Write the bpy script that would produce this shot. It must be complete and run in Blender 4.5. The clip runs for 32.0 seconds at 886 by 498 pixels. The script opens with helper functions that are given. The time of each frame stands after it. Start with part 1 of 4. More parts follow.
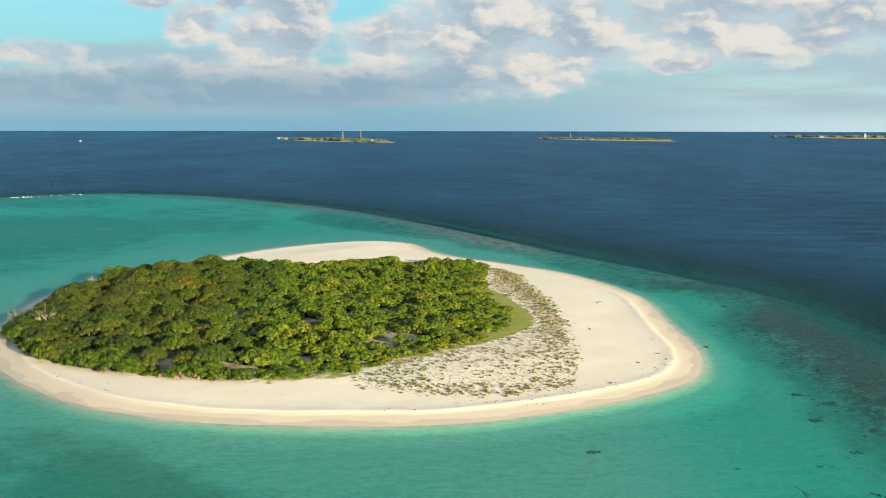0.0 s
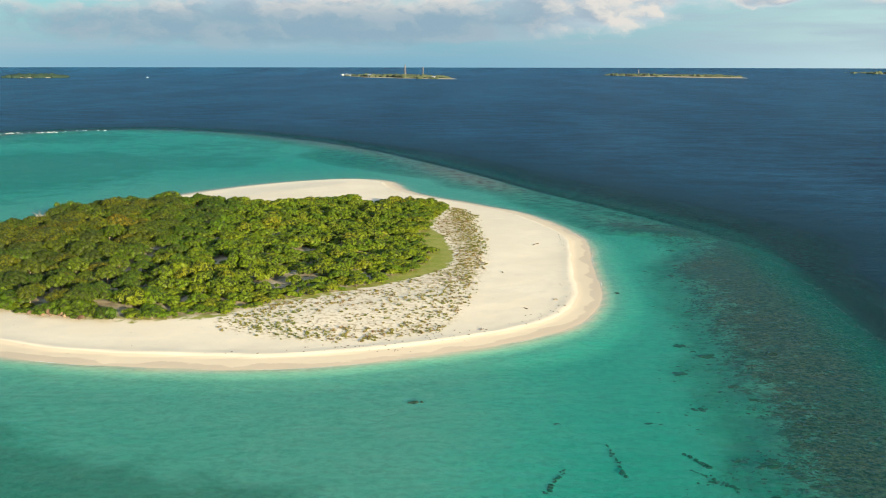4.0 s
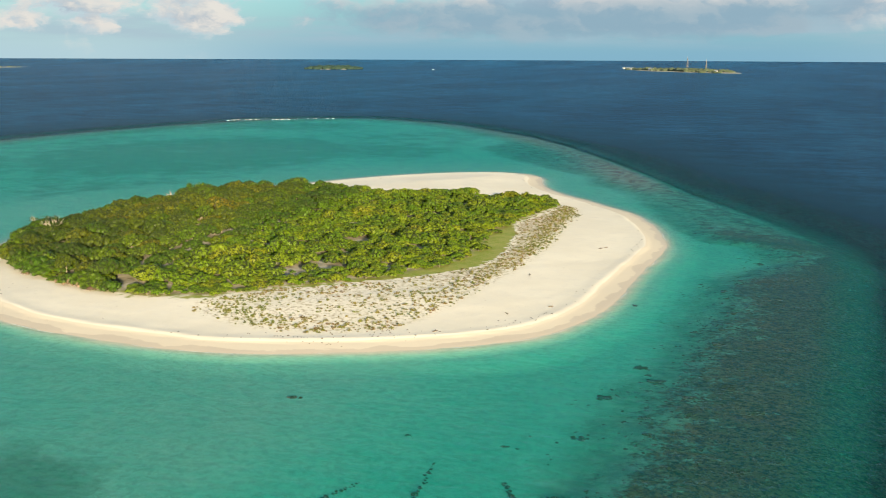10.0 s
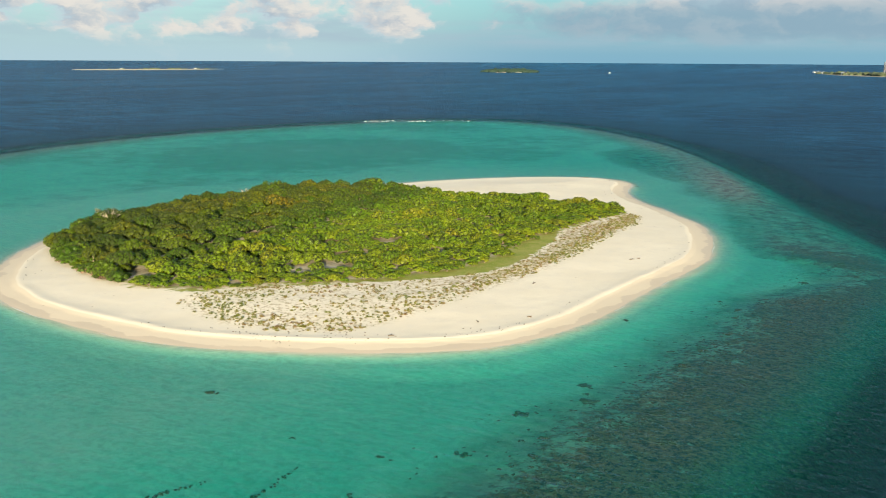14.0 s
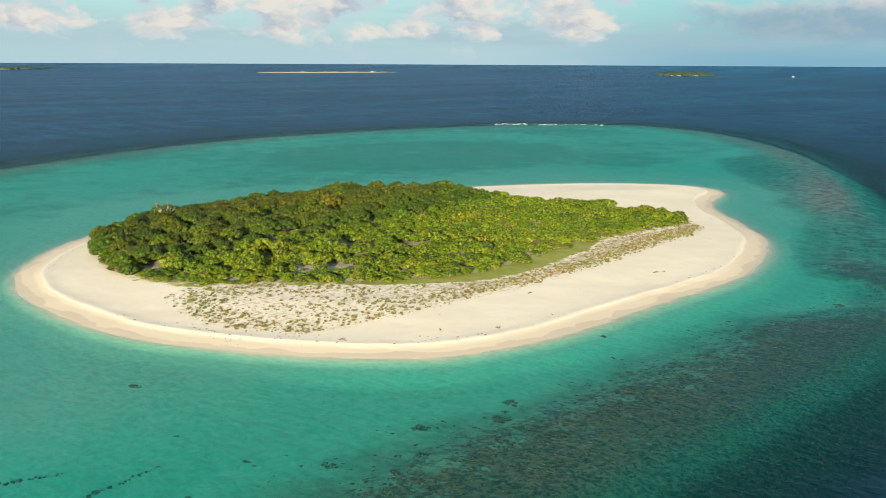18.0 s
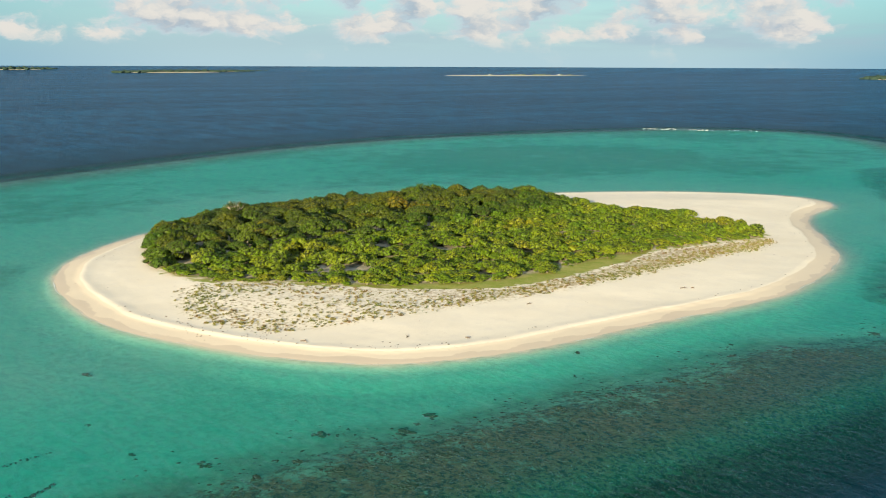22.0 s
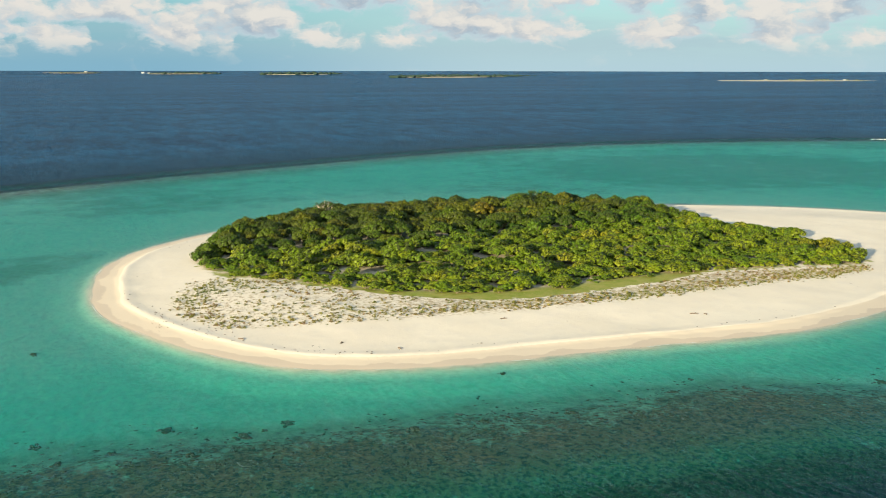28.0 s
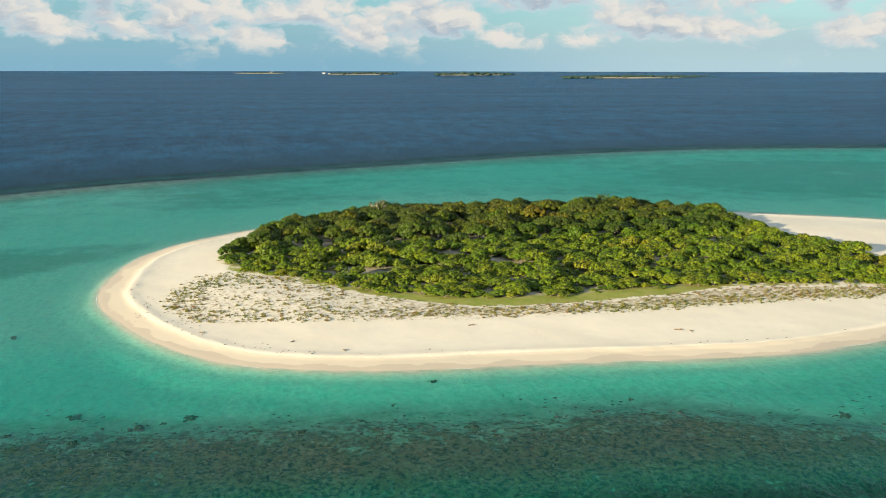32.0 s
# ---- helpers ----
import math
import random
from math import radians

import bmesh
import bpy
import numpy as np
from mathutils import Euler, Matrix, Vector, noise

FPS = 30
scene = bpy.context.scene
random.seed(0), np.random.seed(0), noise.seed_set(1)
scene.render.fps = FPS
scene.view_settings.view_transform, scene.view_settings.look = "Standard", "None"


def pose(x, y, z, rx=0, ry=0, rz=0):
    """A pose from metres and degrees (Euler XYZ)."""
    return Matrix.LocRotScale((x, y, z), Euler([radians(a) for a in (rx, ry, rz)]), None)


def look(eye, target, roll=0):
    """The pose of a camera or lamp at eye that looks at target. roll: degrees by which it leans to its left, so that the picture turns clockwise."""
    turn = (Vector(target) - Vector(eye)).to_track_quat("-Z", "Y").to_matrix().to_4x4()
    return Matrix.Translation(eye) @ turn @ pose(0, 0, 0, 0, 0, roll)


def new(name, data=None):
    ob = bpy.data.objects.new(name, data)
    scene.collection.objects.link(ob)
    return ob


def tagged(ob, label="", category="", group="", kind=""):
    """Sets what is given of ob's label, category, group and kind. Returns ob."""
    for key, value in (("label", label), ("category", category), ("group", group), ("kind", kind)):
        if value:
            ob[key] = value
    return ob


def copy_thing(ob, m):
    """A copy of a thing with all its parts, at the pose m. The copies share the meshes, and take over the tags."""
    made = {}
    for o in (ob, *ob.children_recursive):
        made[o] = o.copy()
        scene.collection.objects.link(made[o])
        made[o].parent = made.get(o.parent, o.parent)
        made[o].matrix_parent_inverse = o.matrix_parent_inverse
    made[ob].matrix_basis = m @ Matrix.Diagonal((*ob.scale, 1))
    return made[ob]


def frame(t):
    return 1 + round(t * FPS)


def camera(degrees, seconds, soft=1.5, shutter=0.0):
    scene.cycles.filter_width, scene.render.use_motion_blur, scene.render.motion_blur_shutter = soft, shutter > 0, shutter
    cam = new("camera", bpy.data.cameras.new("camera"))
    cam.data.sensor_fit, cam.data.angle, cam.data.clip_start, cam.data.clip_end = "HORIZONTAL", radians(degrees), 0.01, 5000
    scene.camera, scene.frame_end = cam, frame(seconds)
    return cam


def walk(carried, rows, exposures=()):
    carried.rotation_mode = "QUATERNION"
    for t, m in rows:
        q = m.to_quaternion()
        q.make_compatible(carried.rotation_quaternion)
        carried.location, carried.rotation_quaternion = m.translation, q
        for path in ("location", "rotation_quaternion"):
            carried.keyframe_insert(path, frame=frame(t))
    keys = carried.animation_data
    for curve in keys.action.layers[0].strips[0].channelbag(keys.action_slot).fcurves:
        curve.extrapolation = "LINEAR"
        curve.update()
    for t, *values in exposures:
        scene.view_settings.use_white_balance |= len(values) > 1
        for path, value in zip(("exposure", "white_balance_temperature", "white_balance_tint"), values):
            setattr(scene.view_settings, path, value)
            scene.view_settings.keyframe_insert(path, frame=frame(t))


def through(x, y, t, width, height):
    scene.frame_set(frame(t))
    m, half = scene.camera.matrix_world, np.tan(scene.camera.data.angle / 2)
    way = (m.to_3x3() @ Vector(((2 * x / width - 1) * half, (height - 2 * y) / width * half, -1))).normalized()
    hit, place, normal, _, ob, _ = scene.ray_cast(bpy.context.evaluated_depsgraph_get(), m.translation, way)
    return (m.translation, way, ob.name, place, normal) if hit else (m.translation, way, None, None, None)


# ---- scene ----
cam = camera(49.28, 32.0, 0.95)
# seconds, x, y, z, and the turn about x, y, z in degrees
ROWS = [
    (0, 0.00, 0.00, 51.81, 82.818, -0.097, 0.326),
    (0.5, 4.96, 1.10, 51.61, 82.839, -0.090, 0.439),
    (1, 9.88, 2.29, 51.49, 82.844, -0.106, 0.781),
    (1.5, 14.91, 3.38, 51.46, 82.840, -0.114, 1.056),
    (2, 19.85, 4.56, 51.44, 82.835, -0.116, 1.754),
    (2.5, 24.97, 5.86, 51.40, 82.821, -0.149, 2.665),
    (3, 30.03, 7.08, 51.30, 82.616, -0.154, 3.316),
    (3.5, 35.11, 8.32, 51.06, 80.855, -0.116, 3.925),
    (4, 40.12, 9.64, 51.16, 79.140, -0.082, 4.669),
    (4.5, 45.12, 10.86, 51.26, 78.910, -0.106, 5.264),
    (6.5, 65.15, 16.44, 51.08, 78.749, -0.243, 10.837),
    (7, 70.07, 17.81, 51.05, 78.747, -0.255, 13.314),
    (7.5, 74.96, 19.42, 51.00, 78.744, -0.297, 14.665),
    (8, 79.67, 21.10, 50.93, 78.719, -0.317, 16.091),
    (8.5, 84.58, 23.08, 50.90, 78.717, -0.316, 17.604),
    (9, 89.34, 25.27, 50.96, 78.717, -0.277, 19.028),
    (9.5, 93.96, 27.44, 50.96, 78.710, -0.266, 20.431),
    (10, 98.48, 29.61, 50.94, 78.705, -0.255, 21.803),
    (10.5, 103.07, 31.95, 50.86, 78.704, -0.247, 23.212),
    (11, 107.52, 34.26, 50.88, 78.715, -0.244, 24.588),
    (11.5, 111.96, 36.74, 50.85, 78.745, -0.227, 25.973),
    (12, 116.33, 39.34, 50.82, 78.760, -0.252, 27.307),
    (12.5, 120.65, 42.18, 50.74, 78.795, -0.259, 28.640),
    (13, 124.83, 45.05, 50.78, 78.809, -0.257, 29.972),
    (13.5, 128.88, 48.06, 50.73, 78.828, -0.270, 31.304),
    (14, 132.89, 51.22, 50.65, 78.842, -0.308, 32.641),
    (14.5, 136.81, 54.49, 50.58, 78.860, -0.290, 33.930),
    (16.5, 151.09, 68.81, 50.21, 78.938, -0.283, 39.057),
    (17, 154.64, 72.28, 50.32, 78.948, -0.298, 40.346),
    (17.5, 158.09, 76.01, 50.30, 78.979, -0.285, 41.765),
    (18, 161.36, 79.82, 50.26, 78.981, -0.279, 43.232),
    (18.5, 164.60, 83.76, 50.24, 79.003, -0.266, 44.707),
    (19, 167.73, 87.78, 50.23, 79.011, -0.241, 46.135),
    (19.5, 170.80, 91.75, 50.18, 79.037, -0.281, 47.566),
    (20, 173.87, 95.84, 50.23, 79.052, -0.268, 49.005),
    (20.5, 176.89, 100.00, 50.30, 79.064, -0.271, 50.428),
    (21, 179.82, 104.18, 50.35, 79.078, -0.251, 51.826),
    (21.5, 182.66, 108.43, 50.36, 79.095, -0.230, 53.239),
    (22, 185.35, 112.75, 50.33, 79.114, -0.209, 54.664),
    (22.5, 187.88, 117.17, 50.31, 79.134, -0.230, 56.091),
    (23, 190.23, 121.64, 50.22, 79.162, -0.195, 57.491),
    (23.5, 192.45, 126.22, 50.17, 79.171, -0.185, 58.894),
    (24, 194.54, 130.84, 50.10, 79.184, -0.159, 60.294),
    (24.5, 196.53, 135.41, 50.06, 79.196, -0.162, 61.731),
    (25, 198.49, 140.07, 50.06, 79.220, -0.155, 63.176),
    (25.5, 200.36, 144.77, 50.02, 79.255, -0.131, 64.505),
    (27.5, 206.17, 164.20, 49.88, 79.350, -0.109, 69.726),
    (28, 207.51, 169.10, 49.94, 79.361, -0.084, 70.996),
    (28.5, 208.64, 174.17, 49.94, 79.372, -0.065, 72.304),
    (29, 209.67, 179.18, 49.92, 79.383, -0.059, 73.633),
    (29.5, 210.57, 184.19, 49.89, 79.392, -0.054, 75.003),
    (30, 211.27, 189.20, 49.81, 79.401, -0.068, 76.293),
    (30.5, 211.87, 194.22, 49.79, 79.397, -0.082, 77.579),
    (31, 212.39, 199.17, 49.75, 79.398, -0.076, 78.899),
    (31.5, 212.85, 204.10, 49.73, 79.392, -0.071, 80.253),
    (32, 213.16, 209.04, 49.72, 79.381, -0.085, 81.577),
]
walk(cam, [(t, pose(x, y, z, a, b, c)) for t, x, y, z, a, b, c in ROWS])

# ---- sky, sun ----
SUN_EL, SUN_AZ = 10.0, 143.5          # degrees; azimuth clockwise from +y
scene.view_settings.exposure = 1.36
sd = Vector((math.sin(radians(SUN_AZ)) * math.cos(radians(SUN_EL)), math.cos(radians(SUN_AZ)) * math.cos(radians(SUN_EL)), math.sin(radians(SUN_EL))))
sun = new("sun", bpy.data.lights.new("sun", "SUN"))
sun.data.energy, sun.data.angle, sun.data.color = 5.0, radians(0.6), (1.0, 0.82, 0.53)
sun.matrix_world = look(sd * 300, (0, 0, 0))


class Nodes:
    """Short way to write a node tree."""

    def __init__(self, tree):
        self.t = tree
        tree.nodes.clear()

    def put(self, socket, value):
        if isinstance(value, bpy.types.NodeSocket):
            self.t.links.new(value, socket)
        elif value is not None:
            socket.default_value = value

    def add(self, kind, inputs=(), **props):
        n = self.t.nodes.new(kind)
        for k, v in props.items():
            setattr(n, k, v)
        for k, v in dict(inputs).items():
            self.put(n.inputs[k], v)
        return n

    def math(self, op, a, b=None, c=None, clamp=False):
        n = self.add("ShaderNodeMath", {0: a}, operation=op, use_clamp=clamp)
        if b is not None:
            self.put(n.inputs[1], b)
        if c is not None:
            self.put(n.inputs[2], c)
        return n.outputs[0]

    def mix(self, fac, a, b, blend="MIX"):
        n = self.add("ShaderNodeMix", data_type="RGBA", blend_type=blend)
        for i, v in ((0, fac), (6, a), (7, b)):
            self.put(n.inputs[i], v)
        return n.outputs[2]

    def step(self, x, lo, hi, a=0.0, b=1.0, smooth=True):
        n = self.add("ShaderNodeMapRange", {0: x, 1: lo, 2: hi, 3: a, 4: b}, interpolation_type="SMOOTHSTEP" if smooth else "LINEAR")
        return n.outputs[0]

    def noise(self, vec, scale, detail=3.0, rough=0.55, distortion=0.0):
        return self.add("ShaderNodeTexNoise", {"Vector": vec, "Scale": scale, "Detail": detail, "Roughness": rough, "Distortion": distortion}).outputs["Fac"]

    def attr(self, name):
        return self.add("ShaderNodeAttribute", attribute_name=name).outputs["Fac"]

    def ramp(self, fac, stops):
        n = self.add("ShaderNodeValToRGB", {0: fac})
        e = n.color_ramp.elements
        while len(e) < len(stops):
            e.new(0.5)
        for k, (p, c) in zip(e, stops):
            k.position, k.color = p, (*c, 1)
        return n.outputs[0]


def rgb(*c):
    return (*c, 1.0)


world = bpy.data.worlds.new("sky")
scene.world = world
world.use_nodes = True
N = Nodes(world.node_tree)
gen = N.add("ShaderNodeTexCoord").outputs["Generated"]
sky = N.add("ShaderNodeTexSky", sky_type="NISHITA", sun_disc=False, sun_elevation=radians(SUN_EL), sun_rotation=radians(SUN_AZ), air_density=1.0, dust_density=0.6, ozone_density=2.2)
sep = N.add("ShaderNodeSeparateXYZ", {0: gen}).outputs
sx, sy, sz = sep[0], sep[1], sep[2]


def cloud_vec(lift, stretch):
    z = N.math("MULTIPLY", N.math("ADD", sz, lift), stretch)
    return N.add("ShaderNodeCombineXYZ", {0: sx, 1: sy, 2: z}).outputs[0]


# clouds are laid out by bearing (radians left of north) and height over the horizon
bearing = N.math("ARCTAN2", N.math("MULTIPLY", sx, -1.0), sy)
flat = N.add("ShaderNodeCombineXYZ", {0: bearing, 1: N.math("MULTIPLY", sz, 1.9)}).outputs[0]
curl = N.add("ShaderNodeSeparateColor", {0: N.add("ShaderNodeTexNoise", {"Vector": flat, "Scale": 34.0, "Detail": 5.0, "Roughness": 0.6}, noise_dimensions="2D").outputs["Color"]}).outputs
curl_a, curl_h = N.math("SUBTRACT", curl[0], 0.5), N.math("SUBTRACT", curl[1], 0.5)
wa = N.math("MULTIPLY_ADD", curl_a, 0.024, bearing)
wh = N.math("MULTIPLY_ADD", curl_h, 0.013, sz)
ahead = N.math("MULTIPLY", N.step(bearing, 0.60, 0.46), N.step(bearing, -0.9, -0.5))


def puffs(right, up):
    """Heaped vapour sampled a little to the right of and above the line of sight."""
    a, h = N.math("SUBTRACT", wa, right), N.math("MULTIPLY", N.math("ADD", wh, up), 1.9)
    v = N.add("ShaderNodeCombineXYZ", {0: a, 1: h}).outputs[0]
    return N.add("ShaderNodeTexNoise", {"Vector": v, "Scale": 17.0, "Detail": 6.0, "Roughness": 0.52}, noise_dimensions="2D").outputs["Fac"]


def heap(a, h, wide, tall):
    """One cumulus head: bearing and height of its middle, half its width and height, in degrees."""
    u = N.math("DIVIDE", N.math("SUBTRACT", wa, radians(a)), radians(wide))
    v = N.math("DIVIDE", N.math("SUBTRACT", wh, radians(h)), radians(tall))
    return N.math("SUBTRACT", 1.0, N.math("MULTIPLY_ADD", u, u, N.math("MULTIPLY", v, v)))


# the bank over the channel to the north, its outliers, and the grey shelf under it
HEAPS = [(-3.9, 5.4, 8.5, 3.4), (-18.0, 5.9, 11.5, 2.4), (10.0, 4.8, 3.4, 2.5), (2.4, 5.0, 4.6, 1.8), (22.6, 4.0, 2.6, 0.8), (20.4, 7.4, 1.9, 0.6), (16.9, 7.0, 1.6, 0.8), (14.5, 5.8, 1.8, 1.4),
         (9.3, 7.0, 3.0, 1.3), (12.4, 7.1, 1.1, 0.9), (-13.4, 3.6, 2.2, 0.7), (-18.5, 4.6, 4.0, 1.0), (13.0, 2.3, 15.0, 1.5), (0.0, 2.9, 9.0, 1.1), (18.3, 1.4, 1.6, 0.4)]
heaped = None
for a, h, wide, tall in HEAPS:
    one = heap(a, h, wide, tall)
    heaped = one if heaped is None else N.math("SMOOTH_MAX", heaped, one, 0.25)
heaped = N.math("MINIMUM", N.math("MAXIMUM", heaped, -0.7), 0.75)
low = puffs(0.0, 0.0)
near_relief = N.math("SUBTRACT", low, puffs(0.005, 0.006))
far_relief = N.math("SUBTRACT", low, puffs(0.004, 0.020))
scattered = N.math("ADD", low, N.math("ADD", N.step(wh, 0.014, 0.034, -0.15, 0.07), N.step(wh, 0.04, 0.16, 0.0, -0.03)))
banked = N.math("ADD", N.math("MULTIPLY_ADD", low, 0.38, 0.295), N.math("MULTIPLY", heaped, 0.22))
cover = N.add("ShaderNodeMix", {0: ahead, 2: scattered, 3: banked}, data_type="FLOAT").outputs[0]
mask = N.step(cover, 0.42, 0.60)
thick = N.step(cover, 0.52, 0.68)
relief = N.step(N.math("ADD", N.math("MULTIPLY", near_relief, 0.9), N.math("MULTIPLY", far_relief, 0.55)), -0.15, 0.21)
shelf = N.math("MULTIPLY", ahead, N.math("MULTIPLY", N.step(wh, 0.075, 0.04), N.step(bearing, -0.10, 0.03)))
lit = N.math("MULTIPLY", relief, N.math("SUBTRACT", 1.0, N.math("MULTIPLY", shelf, 0.85)))
body = N.mix(thick, rgb(0.50, 0.60, 0.65), rgb(0.34, 0.42, 0.50))
body = N.mix(shelf, body, rgb(0.25, 0.38, 0.47))
tint = N.mix(lit, body, rgb(0.73, 0.69, 0.635))
haze = N.step(sz, 0.0, 0.19, 1.0, 0.0, False)
clear = N.add("ShaderNodeVectorMath", {0: sky.outputs[0], 1: (0.105, 0.172, 0.176)}, operation="MULTIPLY").outputs[0]
pale = N.math("MULTIPLY", N.math("MULTIPLY", N.step(sy, 0.02, 0.42), N.step(sy, 0.94, 0.74)), N.step(sx, -0.3, -0.6))
pale = N.math("MAXIMUM", N.step(sx, -0.12, 0.45), pale)
clear = N.mix(haze, clear, N.mix(N.step(sx, 0.1, 0.5), N.mix(pale, rgb(0.21, 0.41, 0.53), rgb(0.41, 0.57, 0.63)), rgb(0.52, 0.68, 0.72)))
veil = N.step(N.noise(cloud_vec(0.0, 9.0), 3.6, 5.0, 0.55), 0.40, 0.62)
veil = N.math("MULTIPLY", N.math("MULTIPLY", veil, N.step(sz, 0.004, 0.022)), N.step(sz, 0.13, 0.06))
clear = N.mix(N.math("MULTIPLY", veil, N.step(sy, 0.2, 0.95, 0.2, 0.8)), clear, rgb(0.36, 0.47, 0.55))
cloudy = N.mix(N.math("MULTIPLY", mask, N.step(sz, 0.004, 0.03, 0.1, 0.94)), clear, tint)
N.add("ShaderNodeOutputWorld", {0: N.add("ShaderNodeBackground", {0: cloudy, 1: 0.435}).outputs[0]})


# ---- plan ----
def spline(points, n=10):
    """Closed smooth outline through control points."""
    p = np.array(points, float)
    a, b, c, d = np.roll(p, 1, 0), p, np.roll(p, -1, 0), np.roll(p, -2, 0)
    out = []
    for t in np.arange(n) / n:
        out.append(0.5 * (2 * b + (c - a) * t + (2 * a - 5 * b + 4 * c - d) * t * t + (3 * b - a - 3 * c + d) * t ** 3))
    return np.stack(out, 1).reshape(-1, 2)


def inside_distance(xy, line):
    """Signed distance to a closed outline, positive inside."""
    xy = np.asarray(xy, float)
    a, b = line, np.roll(line, -1, 0)
    out = np.empty(len(xy))
    ab = b - a
    ll = (ab ** 2).sum(1) + 1e-12
    for s in range(0, len(xy), 4000):
        q = xy[s:s + 4000, None, :]
        u = np.clip(((q - a) * ab).sum(2) / ll, 0, 1)
        d = np.sqrt((((a + u[..., None] * ab) - q) ** 2).sum(2).min(1))
        cross = ((a[:, 1] > q[..., 1]) != (b[:, 1] > q[..., 1])) & (q[..., 0] < ab[:, 0] * (q[..., 1] - a[:, 1]) / np.where(ab[:, 1] == 0, 1e-9, ab[:, 1]) + a[:, 0])
        out[s:s + 4000] = np.where(cross.sum(1) % 2 == 1, d, -d)
    return out


def smooth(x, lo, hi):
    u = np.clip((np.asarray(x, float) - lo) / (hi - lo), 0, 1)
    return u * u * (3 - 2 * u)


def wobble(xy, scale, seed=0.0):
    """Cheap smooth noise of a few crossed waves, about -1 to 1."""
    x, y = xy[:, 0] / scale + seed, xy[:, 1] / scale - seed * 1.7
    return (np.sin(x + 1.3 * np.sin(y * 0.9)) + np.sin(y * 1.27 + 1.1 * np.sin(x * 1.13 + 2)) + np.sin((x - y) * 0.71 + seed)) / 3


SHORE = spline([(-36, 164.6), (-9, 164), (9, 168), (27, 176.8), (43, 187.3), (53.5, 201.5), (58, 223), (58.6, 255), (59, 285), (55, 310), (42, 342), (22, 366), (4, 385), (-8, 404),
                (-15, 426), (-25, 437), (-42, 438), (-62, 425), (-80, 405), (-97, 375), (-113, 340), (-123, 295), (-117, 250), (-105, 217), (-90, 195), (-75, 181), (-58, 170.3)])
GREEN = spline([(-47, 190), (-34, 189), (-20, 193), (-11, 205), (0, 215), (10, 228), (17, 246), (17, 264), (13, 285), (12, 310), (14, 348), (2, 357), (-32, 357), (-66, 345),
                (-95, 341), (-111, 318), (-115, 290), (-111, 262), (-107, 236), (-90, 209), (-70, 197)])
SCRUB = spline([(-20, 189), (-10, 181), (4, 178.5), (16, 182), (25, 189), (29, 203), (31, 225), (32, 250), (31, 275), (28, 305), (24, 338), (14, 350), (2, 330), (-8, 260), (-15, 205)])
REEF = spline([(122, 262), (113, 290), (93, 340), (67, 390), (37, 440), (-6, 525), (-45, 592), (-98, 662), (-165, 728), (-225, 762), (-277, 768), (-335, 720), (-368, 620), (-378, 520), (-372, 440),
               (-345, 350), (-298, 255), (-262, 185), (-215, 110), (-160, 55), (-80, 0), (10, -20), (80, 20), (112, 90), (121, 180)])
CORAL_Y, CORAL_X = (90, 184, 213, 238, 262, 282, 298, 308, 316, 330, 345, 398, 420, 447, 480, 560), (64, 71, 72, 72, 74, 81, 88, 87, 68, 58, 50, 32, 12, 0, -28, -90)   # where coral begins east of the island
EYE_MID, EYE_H, NEAR_SEA, SQUEEZE, RIM = np.array([120.0, 80.0]), 50.6, 3500.0, 1300.0, 4652.0


def sea_height(xy):
    """The far sea is drawn in, so that its rim stands where the true horizon does."""
    d = np.hypot(*(np.asarray(xy, float) - EYE_MID).T)
    u = np.clip(d - NEAR_SEA, 0, SQUEEZE - 1)
    true = NEAR_SEA + SQUEEZE * u / (SQUEEZE - u)
    return np.where(d > NEAR_SEA, EYE_H * (1 - d / true), 0.0)


def far_place(x, y):
    """Where a far thing at its true place stands on the drawn-in sea: x, y, z, size."""
    v = np.array([x, y]) - EYE_MID
    true = np.hypot(*v)
    d = true if true < NEAR_SEA else NEAR_SEA + SQUEEZE * (true - NEAR_SEA) / (true - NEAR_SEA + SQUEEZE)
    q = EYE_MID + v * d / true
    return q[0], q[1], EYE_H * (1 - d / true) if true > NEAR_SEA else 0.0, d / true


def reef_flat(xy):
    """How far coral covers the bed: along the east rim, and thinly along the other rims."""
    r = inside_distance(xy, REEF)
    x, y = xy[:, 0], xy[:, 1]
    inner = np.interp(y, CORAL_Y, CORAL_X) + 2.2 * wobble(xy, 9) + 1.2 * wobble(xy, 3.1, 2)
    east = smooth(x, inner - 9, inner + 24 - 10 * smooth(y, 300, 325)) * smooth(y, 760, 600) * (1 - 0.5 * smooth(y, 312, 345))
    rim = smooth(r, 34, 12) * 0.55
    return np.clip(np.maximum(east, rim), 0, 1), r


